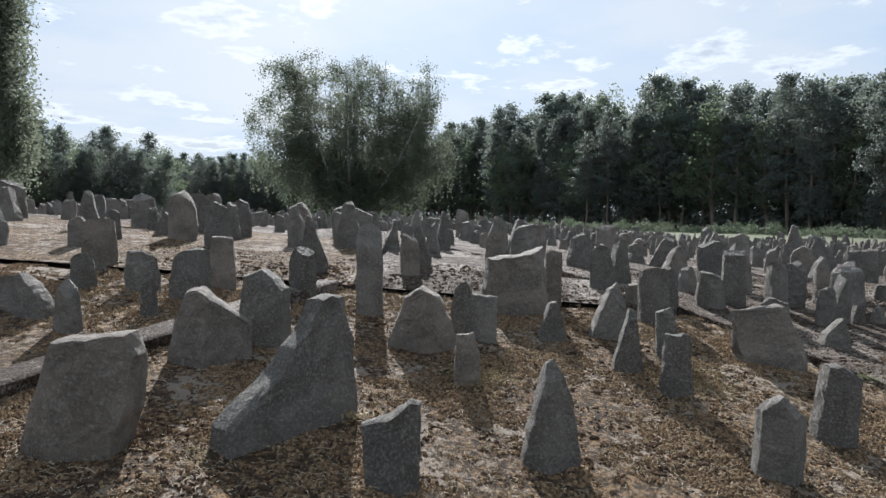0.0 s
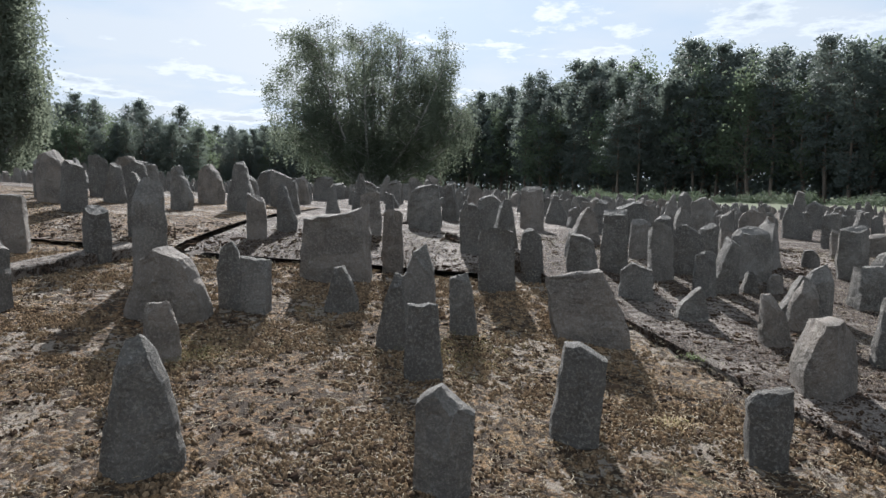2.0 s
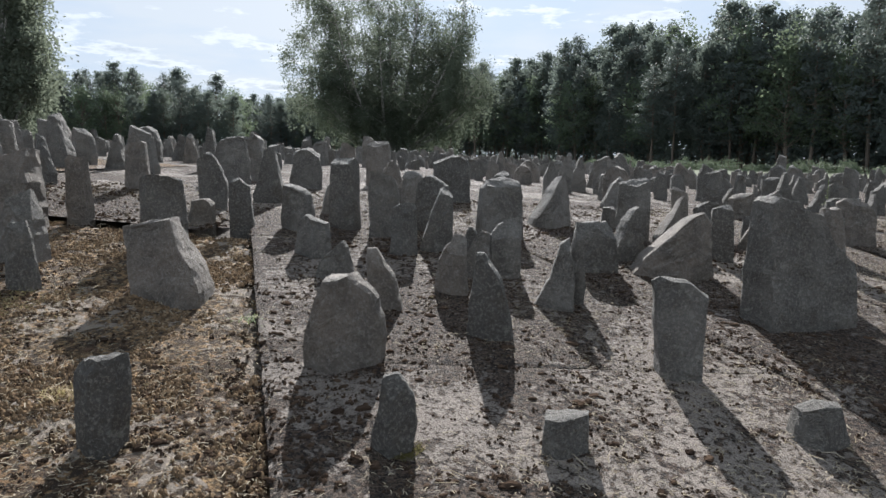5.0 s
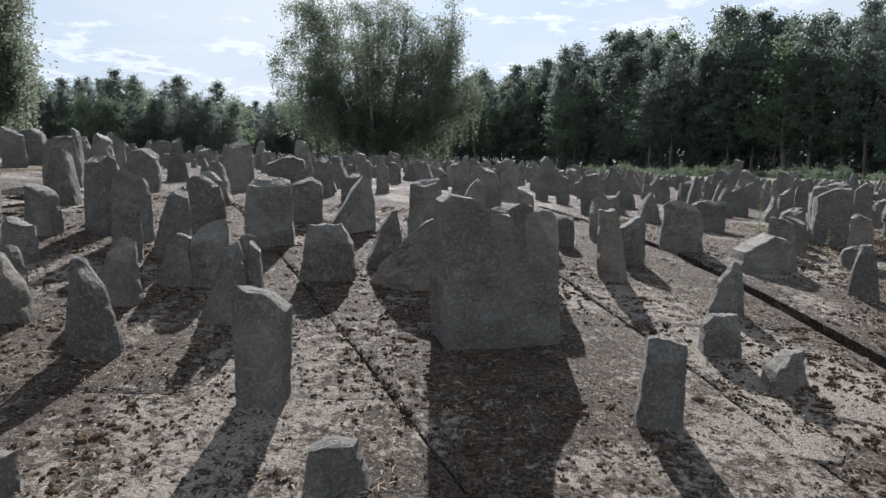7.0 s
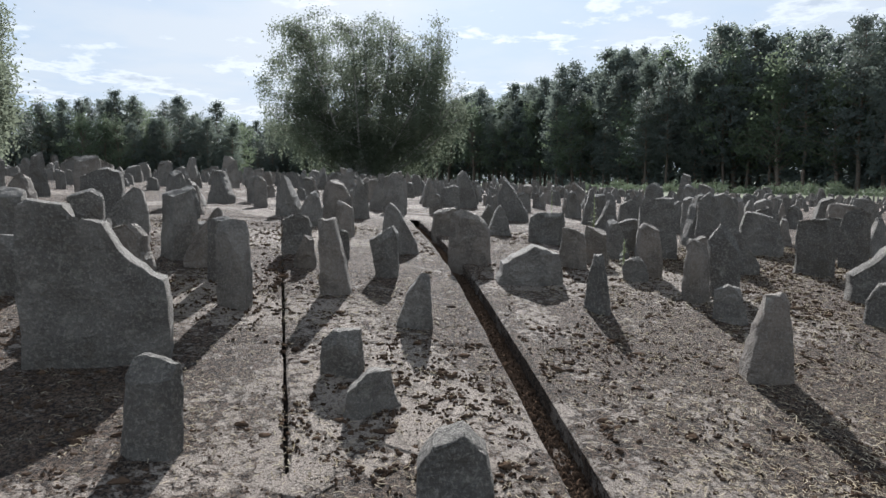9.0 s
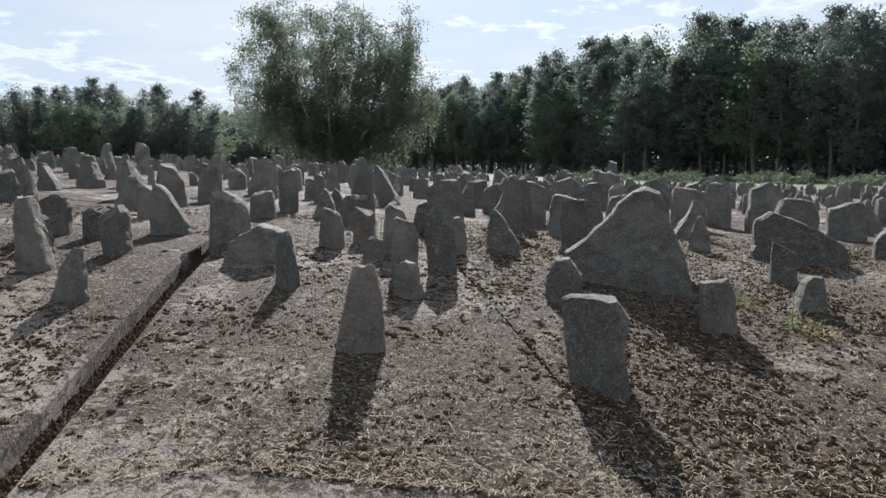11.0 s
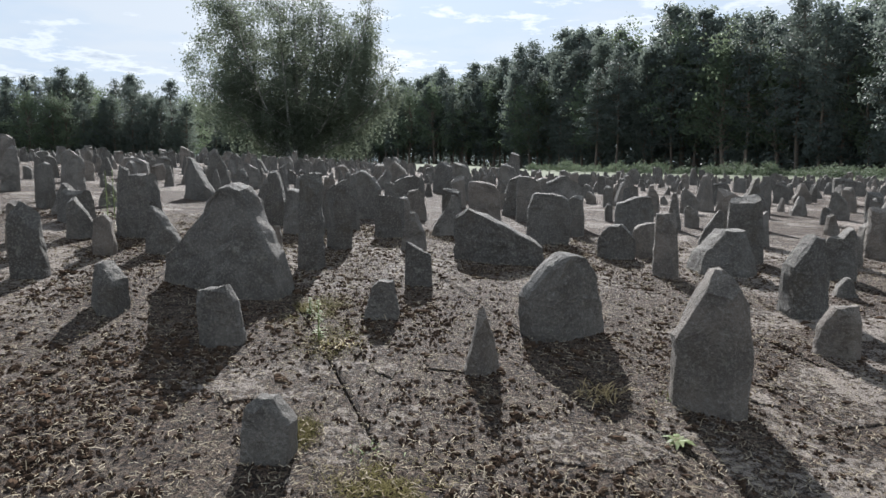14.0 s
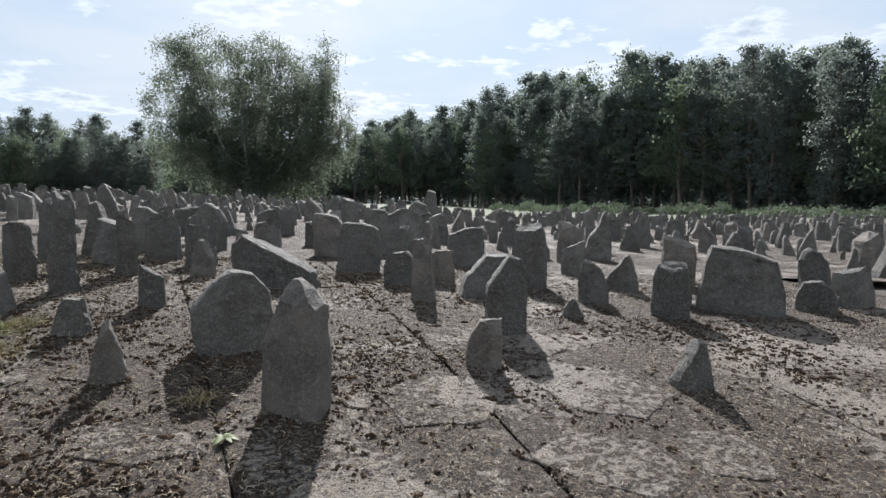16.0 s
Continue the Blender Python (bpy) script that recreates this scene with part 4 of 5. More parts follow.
def low_tuft(x, y, seed, mat, label, n=40, ln=0.16, name="grass_tuft"):
    rnd = random.Random(seed)
    v, f = [], []
    for i in range(n):
        a = rnd.uniform(0, 6.283)
        p = Vector((rnd.gauss(0, 0.05), rnd.gauss(0, 0.05), 0))
        way = Vector((math.cos(a), math.sin(a), rnd.uniform(0.5, 2.2))).normalized()
        leaf_strip(v, f, p, way, Vector((0, 0, 1)), rnd.uniform(0.4, 1.0) * ln, 0.003, 0.5)
    ob = drawn(name, v, f, mat)
    ob.location = (x, y, ground_z(x, y) - 0.005)
    tagged(ob, label, "plant", kind="stuff")


def rosette(x, y):
    rnd = random.Random(77)
    v, f = [], []
    for i in range(13):
        a = 6.283 * i / 13 + rnd.uniform(-.2, .2)
        way = Vector((math.cos(a), math.sin(a), rnd.uniform(0.25, 0.8))).normalized()
        leaf_strip(v, f, Vector((0, 0, 0.005)), way, Vector((0, 0, 1)), rnd.uniform(0.06, 0.11), 0.013, 0.5)
    ob = drawn("dandelion", v, f, M_WEED)
    ob.location = (x, y, ground_z(x, y) + 0.004)
    tagged(ob, "small light green leaf rosette in a joint", "plant")


def green_moss(x, y, rx, ry, n, seed):
    """A soft cushion of short green and straw-coloured shoots."""
    rnd = random.Random(seed)
    v, f = [], []
    for _ in range(n):
        px, py = rnd.gauss(0, rx), rnd.gauss(0, ry)
        if noise.noise(((x + px) * 9, (y + py) * 9, 2)) < rnd.uniform(-.35, .1):
            continue
        a = rnd.uniform(0, 6.283)
        way = Vector((math.cos(a), math.sin(a), rnd.uniform(0.2, 1.4))).normalized()
        z = slab_z(x + px, y + py) - ground_z(x, y)
        leaf_strip(v, f, Vector((px, py, z)), way, Vector((0, 0, 1)), rnd.uniform(0.010, 0.026), rnd.uniform(0.0012, 0.0024), 0.4)
    ob = drawn("moss_cushion", v, f, M_GREENMOSS)
    ob.location = (x, y, ground_z(x, y) + 0.001)
    tagged(ob, "yellow-green moss growing over the concrete", "moss", kind="stuff")


green_moss(12.25, 7.59, 0.05, 0.14, 2600, 40)
green_moss(12.54, 7.08, 0.09, 0.15, 2600, 41)
green_moss(13.02, 5.74, 0.09, 0.07, 2600, 42)
green_moss(12.65, 6.05, 0.04, 0.07, 2266, 43)
green_moss(13.19, 5.59, 0.09, 0.11, 2600, 44)
green_moss(14.38, 6.64, 0.04, 0.04, 1570, 45)
green_moss(4.48, 3.83, 0.03, 0.03, 906, 46)
green_moss(1.94, 4.72, 0.25, 0.24, 2600, 48)
green_moss(0.32, 4.36, 0.18, 0.15, 2600, 49)
green_moss(12.38, 7.67, 0.08, 0.14, 2600, 50)
tall_weed(9.44, 10.15, 0.62, 1)
tall_weed(9.02, 11.0, 0.60, 2)
tall_weed(9.55, 8.67, 0.30, 3)
tall_weed(12.46, 7.12, 0.24, 4)
tall_weed(12.30, 7.52, 0.13, 5)
rosette(14.25, 6.22)
low_tuft(13.98, 6.62, 6, M_DRYGRASS, "dry brown grass tuft beside a stone", 70, 0.20)
low_tuft(14.32, 6.66, 7, M_WEED, "yellow-green grass tuft at a stone's foot", 30, 0.07)
low_tuft(12.58, 7.02, 8, M_DRYGRASS, "dry brown grass tuft in a joint", 60, 0.13)
low_tuft(12.33, 7.48, 9, M_WEED, "yellow-green moss and grass tuft", 60, 0.06)
low_tuft(12.95, 5.98, 10, M_WEED, "yellow-green moss and grass tuft", 60, 0.05)
low_tuft(3.02, 3.95, 12, M_DRYGRASS, "dry brown grass tuft in the moss bed", 60, 0.12)
low_tuft(3.42, 4.95, 13, M_WEED, "yellow-green grass tuft along the kerb", 50, 0.07)
low_tuft(-0.35, 3.55, 14, M_DRYGRASS, "dry brown grass tuft in the moss bed", 60, 0.10)

# ---- trees ----
BIRCH_AT, BIRCH_H = (-10.3, 84.0), 21.0
BIRCH2_AT, BIRCH2_H = (-35.5, 50.0), 20.0
# stretches of the wood: from and to (degrees right of straight ahead), distances, heights of the tops in degrees, spacing, rows
WOOD = [(-52, -30, 225, 240, 6.0, 5.9, 1.3, 3), (-30, -21.5, 240, 250, 6.4, 5.8, 1.1, 3), (-21.5, -6, 330, 300, 4.6, 4.8, 0.6, 4),
        (-6, 5, 280, 250, 6.6, 8.2, 1.0, 3), (5, 13, 230, 180, 8.5, 9.7, 1.1, 3), (13, 22, 175, 160, 9.7, 11.5, 1.3, 3),
        (22, 34, 155, 125, 11.2, 10.6, 1.6, 3), (34, 64, 120, 80, 10.6, 11.5, 2.2, 3)]
def tube(verts, faces, points, radii, sides=7):
    n0 = len(verts)
    for k, (p, r) in enumerate(zip(points, radii)):
        way = (points[min(k + 1, len(points) - 1)] - points[max(k - 1, 0)]).normalized()
        side = way.orthogonal().normalized()
        other = way.cross(side)
        for i in range(sides):
            a = 6.283 * i / sides
            verts.append(tuple(p + side * (r * math.cos(a)) + other * (r * math.sin(a))))
    for k in range(len(points) - 1):
        for i in range(sides):
            j = (i + 1) % sides
            a, b = n0 + k * sides, n0 + (k + 1) * sides
            faces.append((a + i, a + j, b + j, b + i))


def leaf_spray(verts, faces, p, rnd, spreadr, n, size, flat=0.6):
    """A loose spray of small leaves round a point."""
    for _ in range(n):
        c = p + Vector((rnd.gauss(0, spreadr), rnd.gauss(0, spreadr), rnd.gauss(0, spreadr * flat)))
        a = Vector((rnd.gauss(0, 1), rnd.gauss(0, 1), rnd.gauss(0, 1))).normalized()
        b = a.orthogonal().normalized()
        s = size * rnd.uniform(0.6, 1.4)
        n0 = len(verts)
        verts.append(tuple(c - a * s))
        verts.append(tuple(c + b * s * 0.55))
        verts.append(tuple(c + a * s))
        verts.append(tuple(c - b * s * 0.55))
        faces.append((n0, n0 + 1, n0 + 2, n0 + 3))


def finish_tree(name, wood, crown, bark, leaf, label, category, group=""):
    root = new(name)
    drawn("trunk", *wood, bark, root)
    drawn("crown", *crown, leaf, root)
    return tagged(root, label, category, group)


def make_pine(h, seed, bare):
    """A forest pine: straight bole, whorls of limbs with needle tufts, an uneven pointed or flat top."""
    rnd = random.Random(seed)
    wv, wf, cv, cf = [], [], [], []
    bole = [Vector((0.10 * h / 18 * math.sin(k * 1.3 + seed), 0.1 * math.cos(k + seed), h * k / 8)) for k in range(9)]
    tube(wv, wf, bole, [0.20 * (1 - k / 8.6) + 0.02 for k in range(9)])
    z = h * bare
    full, blunt = rnd.uniform(2.6, 3.5), rnd.uniform(2.6, 4.5)
    while z < h * 0.985:
        t = (z / h - bare) / (1 - bare)
        reach = full * (1 - t ** blunt) ** 0.75 * (0.75 + 0.25 * min(1, t * 3)) + 0.3
        for i in range(rnd.randint(3, 5)):
            a = rnd.uniform(0, 6.283)
            ln = reach * rnd.uniform(0.35, 1.12)
            tip = Vector((ln * math.cos(a), ln * math.sin(a), z + ln * rnd.uniform(-0.05, 0.45)))
            base = Vector((0, 0, z))
            tube(wv, wf, [base, (base + tip) / 2 + Vector((0, 0, -0.08)), tip], [0.05, 0.03, 0.012], 3)
            for k in range(3):     # clumps of needles along the outer limb
                p = base.lerp(tip, 0.5 + 0.25 * k) + Vector((rnd.gauss(0, 0.25), rnd.gauss(0, 0.25), rnd.gauss(0.1, 0.2)))
                leaf_spray(cv, cf, p, rnd, rnd.uniform(0.25, 0.5), 13, 0.19, 0.6)
        z += h * rnd.uniform(0.018, 0.036)
    leaf_spray(cv, cf, Vector((bole[-1].x, bole[-1].y, h)), rnd, 0.16, 16, 0.12, 2.0)
    return finish_tree("pine_tree", (wv, wf), (cv, cf), M_BARK, M_PINE, "tall dark green pine at the edge of the wood", "tree", "forest trees")


def make_broad(h, seed, leaf, label, name="broadleaf_tree", wide=0.26, low=0.16):
    """A broad-leaved tree: forked trunk, limbs, and a crown of many leaf sprays with gaps."""
    rnd = random.Random(seed)
    wv, wf, cv, cf = [], [], [], []
    bole = [Vector((0.25 * math.sin(k * 0.9 + seed), 0.25 * math.cos(k * 0.7), h * 0.72 * k / 6)) for k in range(7)]
    tube(wv, wf, bole, [0.24 * (1 - k / 7.5) + 0.03 for k in range(7)], 8)
    for i in range(46):
        t = rnd.uniform(low, 1.0)
        a = rnd.uniform(0, 6.283)
        ln = h * wide * (math.sin(math.pi * min(1, 0.15 + 0.85 * t)) ** 0.6) * rnd.uniform(0.5, 1.1)
        k = min(5, int(t * 6))
        base = bole[k].lerp(bole[k + 1], t * 6 - k) * 1.0
        tip = base + Vector((ln * math.cos(a), ln * math.sin(a), h * 0.28 * rnd.uniform(0.3, 1.0) * (0.5 + t * 0.5)))
        mid = base.lerp(tip, 0.5) + Vector((0, 0, 0.4))
        tube(wv, wf, [base, mid, tip], [0.07, 0.04, 0.012], 3)
        for s in (0.5, 0.75, 1.0):
            p = base.lerp(tip, s) + Vector((0, 0, 0.35 * math.sin(s * 3.1)))
            for _ in range(2):
                q = p + Vector((rnd.gauss(0, 0.45), rnd.gauss(0, 0.45), rnd.gauss(0, 0.35)))
                leaf_spray(cv, cf, q, rnd, 0.42, 13, 0.18, 0.8)
    return finish_tree(name, (wv, wf), (cv, cf), M_BARK, leaf, label, "tree", "forest trees")


def make_birch(h, seed, reach, label, low=0.16, thick=0.32):
    """A spreading birch: several stems, long limbs, and curtains of fine hanging twigs."""
    rnd = random.Random(seed)
    wv, wf, cv, cf = [], [], [], []
    stems = [(0.0, 0.0, 1.0)] + [(a + rnd.uniform(-.2, .2), out * rnd.uniform(0.9, 1.1), up * rnd.uniform(0.95, 1.0)) for a, out, up in
             ((0.1, 0.55, 0.90), (0.6, 0.30, 1.0), (1.7, 0.38, 0.92), (2.6, 0.36, 1.0), (3.1, 0.66, 0.97), (3.5, 0.48, 1.0), (4.5, 0.36, 0.95), (5.6, 0.34, 1.0), (6.1, 0.68, 0.80), (3.2, 0.80, 0.66), (0.0, 0.84, 0.52), (0.2, 0.62, 0.68), (3.3, 0.52, 0.60), (3.0, 0.74, 0.86), (3.4, 0.62, 1.0), (0.1, 0.60, 0.98), (6.0, 0.74, 0.88), (3.1, 0.80, 0.46), (3.4, 0.72, 0.55), (0.0, 0.78, 0.42), (6.2, 0.74, 0.52), (2.8, 0.62, 0.40), (0.4, 0.60, 0.38))]
    ends = []
    for a, out, up in stems:
        pts = []
        for k in range(9):
            t = k / 8
            r = out * h * 0.72 * max(0, t - 0.10) ** 0.62
            pts.append(Vector((r * math.cos(a) * reach + 0.2 * math.sin(3 * t + a), r * math.sin(a) * reach, h * 0.93 * up * t)))
        tube(wv, wf, pts, [thick * (1 - 0.93 * k / 8) * (1 if out == 0 else 0.62) + 0.015 for k in range(9)], 8)
        ends.append(pts)
    for pts in ends:
        for i in range(32 if pts[-1].z > 0.62 * h else 16):
            t = low + (1 - low) * rnd.random()
            k = min(7, int(t * 8))
            base = pts[k].lerp(pts[k + 1], t * 8 - k)
            a = rnd.uniform(0, 6.283)
            ln = h * 0.20 * (1.15 - 0.65 * t) * rnd.uniform(0.5, 1.25) * reach
            tip = base + Vector((ln * math.cos(a), ln * math.sin(a), ln * rnd.uniform(0.0, 0.55)))
            mid = base.lerp(tip, 0.55) + Vector((0, 0, 0.12 * ln))
            tube(wv, wf, [base, mid, tip], [0.06, 0.035, 0.010], 4)
            for s in (0.4, 0.6, 0.78, 0.92, 1.0):
                p = base.lerp(mid, s / 0.55) if s < 0.55 else mid.lerp(tip, (s - 0.55) / 0.45)
                leaf_spray(cv, cf, p, rnd, 0.55, 20, 0.125, 0.8)
                for _ in range(2):        # hanging twigs
                    q = p + Vector((rnd.gauss(0, 0.35), rnd.gauss(0, 0.35), 0.1))
                    fall = rnd.uniform(0.8, 4.2)
                    for m in range(12):
                        w = q + Vector((rnd.gauss(0, 0.06), rnd.gauss(0, 0.06), -fall * m / 11))
                        leaf_spray(cv, cf, w, rnd, 0.08, 1, 0.12, 1.0)
    return finish_tree("birch_tree", (wv, wf), (cv, cf), M_BIRCH_BARK, M_BIRCH, label, "tree")


def bush(x, y, r, h, seed):
    rnd = random.Random(seed)
    v, f = [], []
    for i in range(70):
        a, q = rnd.uniform(0, 6.283), r * math.sqrt(rnd.random())
        leaf_spray(v, f, Vector((q * math.cos(a), q * math.sin(a), h * rnd.uniform(0.1, 1.0) * (1 - 0.5 * q / r))), rnd, 0.3, 9, 0.14, 0.7)
    ob = drawn("shrub", v, f, M_BROAD)
    ob.location = (x, y, ground_z(x, y))
    tagged(ob, "light green leafy shrub at the edge of the wood", "shrub", "forest shrubs")
    return ob


def stand(x, y):
    return Vector((x, y, ground_z(x, y) - 0.1))


# the big birch in the field and another beside it to the left
big_birch = make_birch(BIRCH_H, 4, 1.0, "large spreading birch with hanging twigs among the stones")
big_birch.location = stand(*BIRCH_AT)
side_birch = make_birch(BIRCH2_H, 9, 0.55, "tall birch with hanging leafy twigs beside the field", 0.08, 0.26)
side_birch.location = stand(*BIRCH2_AT)

PINES = [make_pine(18.0, 40 + k, 0.10 + 0.09 * (k % 3)) for k in range(5)]
BROADS = [make_broad(15.0, 60 + k, M_BROAD, "broad-leaved tree with light green leaves at the wood's edge") for k in range(3)]
for k, ob in enumerate(PINES + BROADS):
    ob.location = stand(150 + 6 * k, -160)


def plant_tree(proto, x, y, h, made_h, rnd):
    ob = copy_thing(proto, Matrix.Translation(stand(x, y)) @ Matrix.Rotation(rnd.uniform(0, 6.283), 4, "Z"))
    s = h / made_h
    ob.scale = (s * rnd.uniform(0.85, 1.15), s * rnd.uniform(0.85, 1.15), s)
    return ob


def wood():
    """The wood round the field: its edge comes nearer on the right; tops rise and fall."""
    rnd = random.Random(17)
    for (a0, a1, d0, d1, e0, e1, gap, rows) in WOOD:
        a = a0
        while a < a1:
            t = (a - a0) / (a1 - a0)
            d, e = d0 + (d1 - d0) * t, e0 + (e1 - e0) * t
            for r in range(rows):
                dd = d * (1 + 0.055 * r) * rnd.uniform(0.985, 1.02)
                aa = radians(a + rnd.uniform(-0.4, 0.4) * gap)
                x, y = dd * math.sin(aa), dd * math.cos(aa)
                top = 1.6 + dd * math.tan(radians(e)) - ground_z(x, y)
                h = top * rnd.uniform(0.78, 1.08) * (0.9 if r == 0 else 1.0)
                broad = rnd.random() < (0.16 if a < 24 else 0.4)
                proto = rnd.choice(BROADS if broad else PINES)
                plant_tree(proto, x, y, h, 15.0 if broad else 18.0, rnd)
            a += gap * rnd.uniform(0.8, 1.2)


wood()


def undergrowth():
    """The leafy floor and dark inside of the wood: uncountable twigs and leaves, in one mesh."""
    rnd = random.Random(71)
    v, f = [], []
    for (a0, a1, d0, d1, e0, e1, gap, rows) in WOOD:
        a = a0
        while a < a1:
            t = (a - a0) / (a1 - a0)
            d, e = d0 + (d1 - d0) * t, e0 + (e1 - e0) * t
            for k in range(60):
                dd = d * rnd.uniform(1.0, 1.24)
                aa = radians(a + rnd.uniform(-.25, .25))
                tall = dd * math.tan(radians(e)) * (0.34 + 0.60 * (dd / d - 1.0) / 0.24)
                x, y = dd * math.sin(aa), dd * math.cos(aa)
                leaf_spray(v, f, Vector((x, y, ground_z(x, y) + tall * rnd.random() ** 0.8)), rnd, 1.0, 6, 0.45, 0.8)
            for k in range(8):         # low growth that closes the view between the boles
                dd, aa = d * rnd.uniform(1.2, 1.27), radians(a + rnd.uniform(-.15, .15))
                x, y = dd * math.sin(aa), dd * math.cos(aa)
                leaf_spray(v, f, Vector((x, y, ground_z(x, y) + rnd.uniform(0.2, 4.5) * d / 150)), rnd, 0.7, 6, 0.75, 0.9)
            a += 0.22
    tagged(drawn("undergrowth", v, f, M_PINE), "dark leafy undergrowth inside the wood", "undergrowth", kind="stuff")


undergrowth()
for k in range(40):
    rnd = random.Random(300 + k)
    t = k / 39
    a = radians(8 + 48 * t)
    d = 150 - 68 * t ** 0.9
    bush(d * math.sin(a) + rnd.uniform(-2, 2), d * math.cos(a) + rnd.uniform(-2, 1), rnd.uniform(1.4, 3.4), rnd.uniform(1.0, 3.0), k)

# ---- the slabs of the pavement, last ----
pavement = tagged(new("pavement"), "large worn concrete slabs with mossy open joints", "pavement", kind="structure")
CROSS = [(4.7, 6.9, 9.6), (5.95, 8.3, 10.9), (6.25, 8.2, 10.6), (8.22, 10.8), (8.75, 11.0),
         (8.5, 10.8), (9.7,), (9.0, 11.2), (9.0, 11.3), (6.3, 8.9, 11.0)]


def make_slab(k, y0, y1, gap_left, gap_right, rnd):
    """One slab: a slightly tilted, worn plate whose rim is rounded down, thick enough to show its edge in the joints."""
    nx, ny = 10, 24
    lift, tip_x, tip_y = rnd.uniform(-0.003, 0.003), rnd.uniform(-0.004, 0.004), rnd.uniform(-0.004, 0.004)
    seed = rnd.uniform(0, 90)
    skew0, skew1 = 0.16, 0.16          # cross joints run square to the rows
    us = [0, 0.012] + [i / nx for i in range(1, nx)] + [0.988, 1]
    vv = [0, 0.010] + [j / ny for j in range(1, ny)] + [0.990, 1]
    top, verts, faces = {}, [], []
    for j, v in enumerate(vv):
        for i, u in enumerate(us):
            y = y0 + (y1 - y0) * v
            xl, xr = joint_x(k, y) + gap_left, joint_x(k + 1, y) - gap_right
            y += (skew0 * (1 - v) + skew1 * v) * (u - 0.5) * (xr - xl)
            xl, xr = joint_x(k, y) + gap_left, joint_x(k + 1, y) - gap_right
            x = xl + (xr - xl) * u
            rim = i in (0, len(us) - 1) or j in (0, len(vv) - 1)
            x += 0.010 * noise.noise((x * 5, y * 5, seed))
            y += 0.010 * noise.noise((x * 5, y * 5, seed + 9))
            z = slab_z(x, y) + lift + tip_x * (u - 0.5) + tip_y * (v - 0.5)
            if rim:
                z -= (0.010 if i in (0, len(us) - 1) else 0.004) + 0.008 * abs(noise.noise((x * 9, y * 9, 5)))
            top[i, j] = len(verts)
            verts.append((x, y, z))
    w, h = len(us), len(vv)
    for j in range(h - 1):
        for i in range(w - 1):
            faces.append((top[i, j], top[i + 1, j], top[i + 1, j + 1], top[i, j + 1]))
    ring = [(i, 0) for i in range(w)] + [(w - 1, j) for j in range(1, h)] + [(i, h - 1) for i in range(w - 2, -1, -1)] + [(0, j) for j in range(h - 2, 0, -1)]
    low = []
    for key in ring:
        x, y, z = verts[top[key]]
        low.append(len(verts))
        verts.append((x, y, z - 0.13))
    n = len(ring)
    for a in range(n):
        b = (a + 1) % n
        faces.append((top[ring[b]], top[ring[a]], low[a], low[b]))
    return drawn("slab", verts, faces, M_CONCRETE, pavement)


srnd = random.Random(11)
for k in range(len(JOINTS) - 1):
    cuts = [NEAR_Y, *CROSS[k], FAR_Y]
    for y0, y1 in zip(cuts, cuts[1:]):
        left = 0.075 if k == 3 else (0.005 if k in (5, 6) else 0.009)
        right = 0.07 if k == 2 else (0.005 if k in (4, 5) else 0.009)
        make_slab(k, y0 + 0.003, y1 - 0.003, left, right, srnd)


# beyond the slabs that can be told apart the paving goes on as one sheet
def paving_sheet(name, xs, ys, inside, mat=M_CONCRETE, label="worn concrete paving between the far stones", category="pavement"):
    verts, faces, at = [], [], {}
    for j, y in enumerate(ys):
        for i, x in enumerate(xs):
            at[i, j] = len(verts)
            verts.append((x, y, ground_z(x, y) - 0.004 + 0.015 * noise.noise((x * 1.3, y * 1.3, 6))))
    for j in range(len(ys) - 1):
        for i in range(len(xs) - 1):
            if inside((xs[i] + xs[i + 1]) / 2, (ys[j] + ys[j + 1]) / 2):
                faces.append((at[i, j], at[i + 1, j], at[i + 1, j + 1], at[i, j + 1]))
    return tagged(drawn(name, verts, faces, mat), label, category, kind="structure")


paving_sheet("pavement_far", steps((-45, 75, 120)) + [75], steps((12.8, 60, 60)) + [60], lambda x, y: -0.75 * y - 6 < x < 1.1 * y + 10)
paving_sheet("pavement_left", steps((-18, 4, 66)) + [4], steps((6.74, 13, 24)) + [13], lambda x, y: -0.8 < x < joint_x(0, y) - 0.2)
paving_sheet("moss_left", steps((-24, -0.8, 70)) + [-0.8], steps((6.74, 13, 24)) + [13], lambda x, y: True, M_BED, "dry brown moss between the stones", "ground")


def make_kerb():
    """The low concrete kerb along the left of the moss bed."""
    verts, faces = [], []
    n = 28
    for i in range(n + 1):
        y = 2.6 + 4.1 * i / n
        x = kerb_left_x(y) + 0.012 * noise.noise((y * 4, 0, 9))
        for dx, dz in ((0.0, -0.12), (0.0, 0.020), (0.02, 0.032), (0.26, 0.030), (0.28, 0.015), (0.28, -0.12)):
            verts.append((x + dx, y - 0.3 * dx, ground_z(x, y) + dz + 0.006 * noise.noise((y * 7, dx * 9, 4))))
    for i in range(n):
        for k in range(5):
            a = i * 6 + k
            faces.append((a, a + 1, a + 7, a + 6))
    faces.append(tuple(range(6)))
    faces.append(tuple(range(n * 6 + 5, n * 6 - 1, -1)))
    return tagged(drawn("kerb", verts, faces, M_CONCRETE), "low pale concrete kerb beside the moss bed", "kerb", kind="structure")


make_kerb()


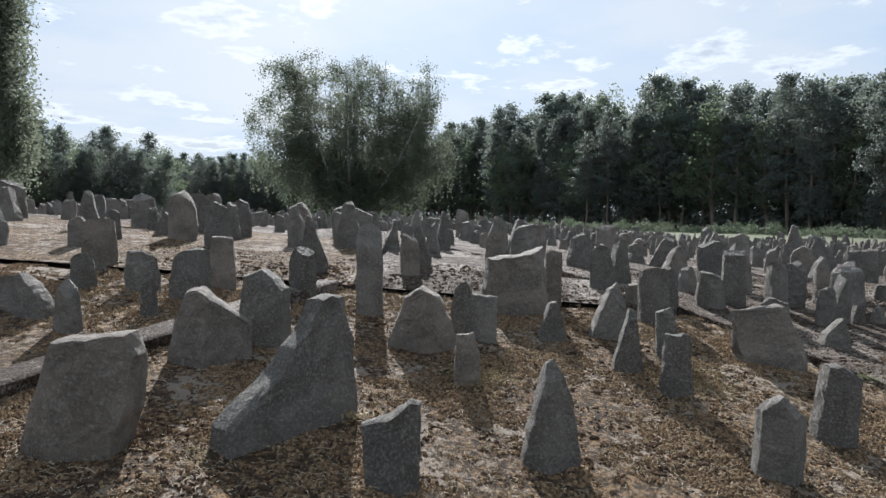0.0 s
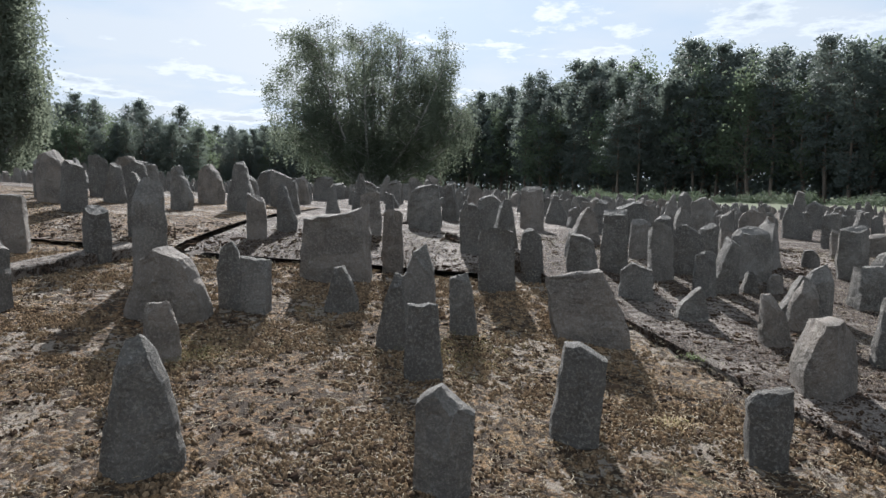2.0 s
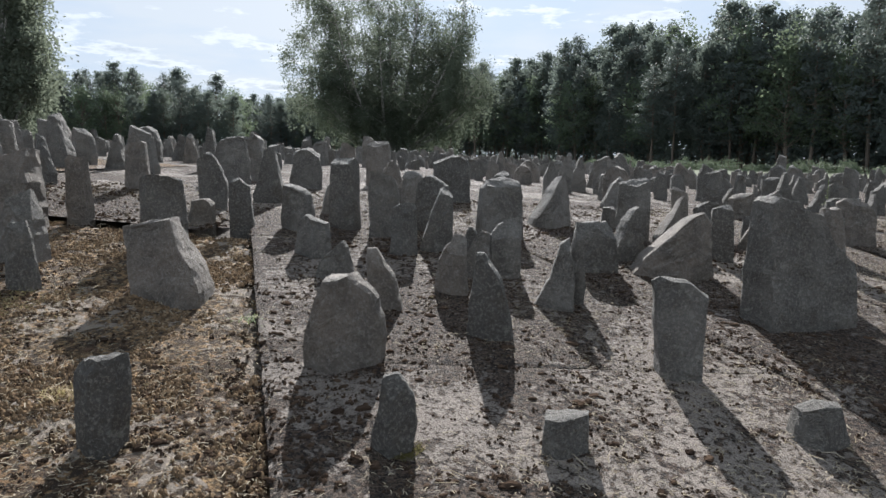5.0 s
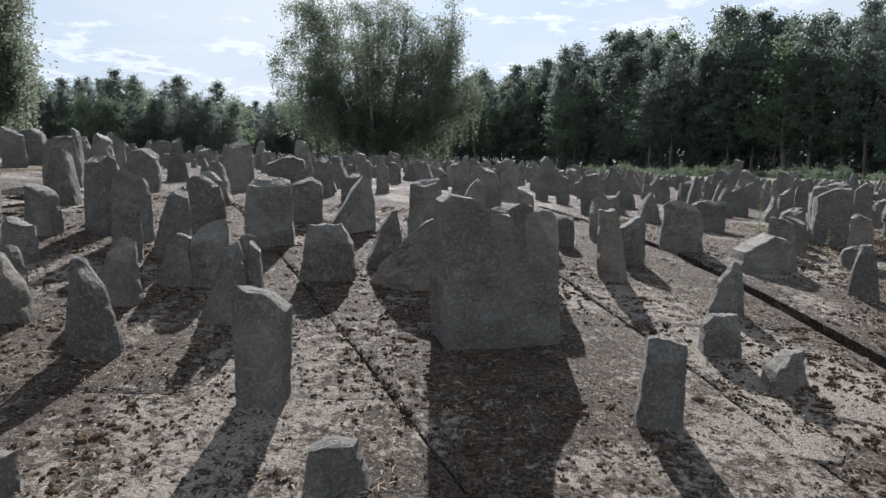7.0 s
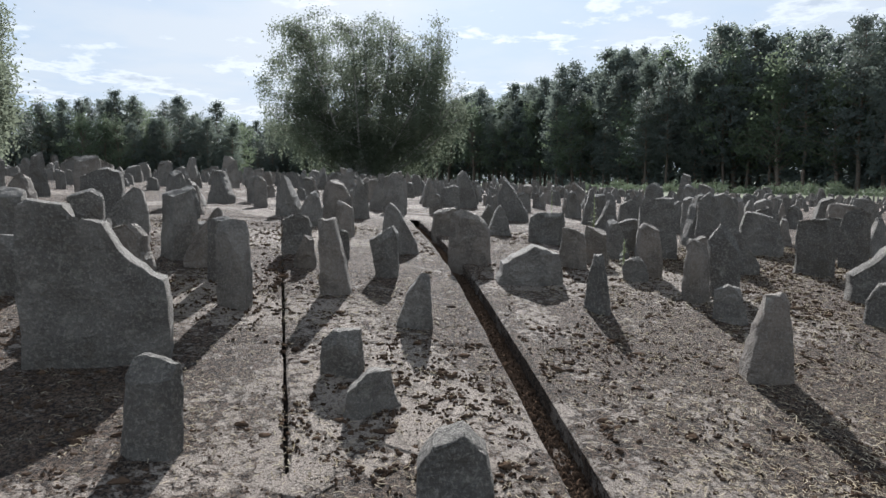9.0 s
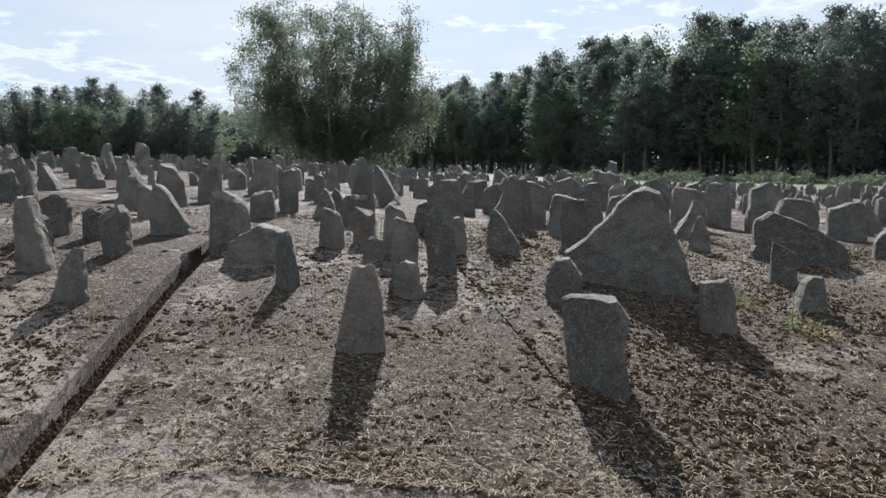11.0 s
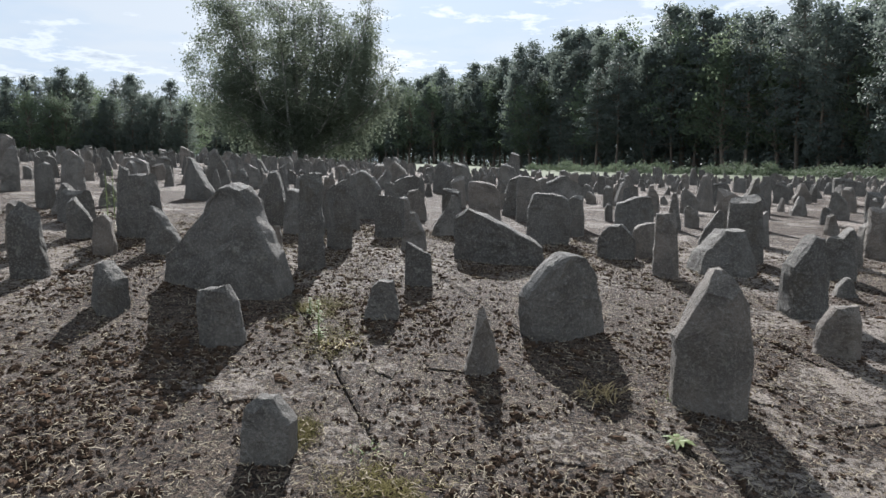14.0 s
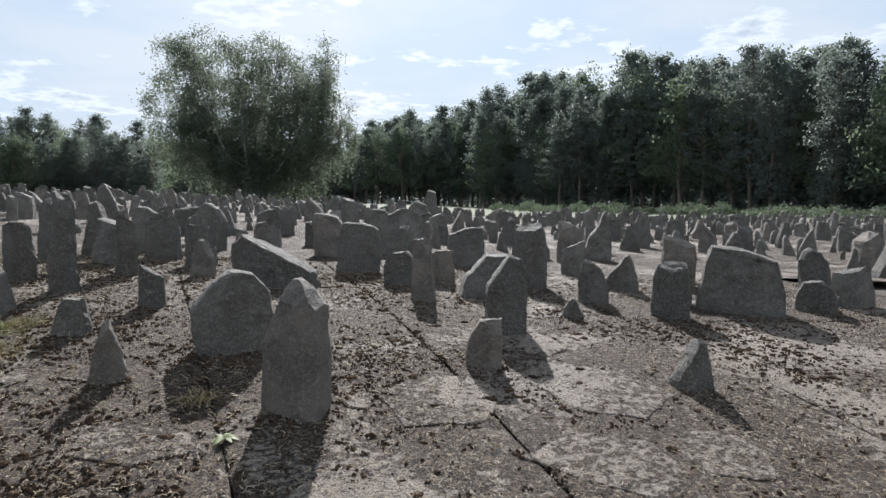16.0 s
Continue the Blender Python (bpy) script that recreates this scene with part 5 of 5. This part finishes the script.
def bare_patch(x, y, w, d, seed):
    """A thin plate added over the slabs for bare slab concrete, broken at its edge, with less moss."""
    rnd = random.Random(seed)
    n, verts = 24, []
    # a few uneven corners, with ragged sides between them
    at = sorted(rnd.uniform(-0.35, 0.35) + c for c in range(6))
    corner = [(0.58 * w * math.cos(1.047 * a) * rnd.uniform(0.65, 1.2), 0.58 * d * math.sin(1.047 * a) * rnd.uniform(0.65, 1.2)) for a in at]
    rim = []
    for (p0, q0), (p1, q1) in zip(corner, corner[1:] + corner[:1]):
        rim += [(p0 + (p1 - p0) * s + rnd.gauss(0, 0.022 * w), q0 + (q1 - q0) * s + rnd.gauss(0, 0.022 * d)) for s in (0, 0.25, 0.5, 0.75)]
    for k, z in ((1.02, -0.008), (1.0, 0.004), (0.97, 0.006)):
        verts += [(x + k * p, y + k * q, slab_z(x + k * p, y + k * q) + z) for p, q in rim]
    verts.append((x, y, slab_z(x, y) + 0.007))
    faces = []
    for r in (0, n):
        faces += [(r + i, r + (i + 1) % n, r + n + (i + 1) % n, r + n + i) for i in range(n)]
    faces += [(2 * n + i, 2 * n + (i + 1) % n, 3 * n) for i in range(n)]
    drawn("mortar_flake", verts, faces, M_BARE, pavement)


bare_patch(16.10, 7.18, 0.72, 0.80, 1)
bare_patch(15.17, 6.73, 0.60, 0.42, 2)
bare_patch(16.04, 6.25, 0.70, 0.51, 3)
bare_patch(13.82, 6.16, 0.52, 0.39, 4)
bare_patch(14.99, 5.81, 0.68, 0.30, 5)
bare_patch(16.55, 6.32, 0.39, 0.47, 6)
bare_patch(12.91, 6.75, 0.16, 0.16, 7)
bare_patch(15.82, 7.87, 0.31, 0.59, 8)
bare_patch(15.19, 6.95, 0.56, 0.45, 9)
bare_patch(12.29, 6.38, 0.21, 0.22, 10)
bare_patch(14.76, 6.72, 0.19, 0.17, 11)
bare_patch(13.24, 6.88, 0.36, 0.18, 12)
bare_patch(7.93, 4.89, 0.22, 0.29, 13)
bare_patch(8.26, 5.29, 0.28, 0.29, 14)
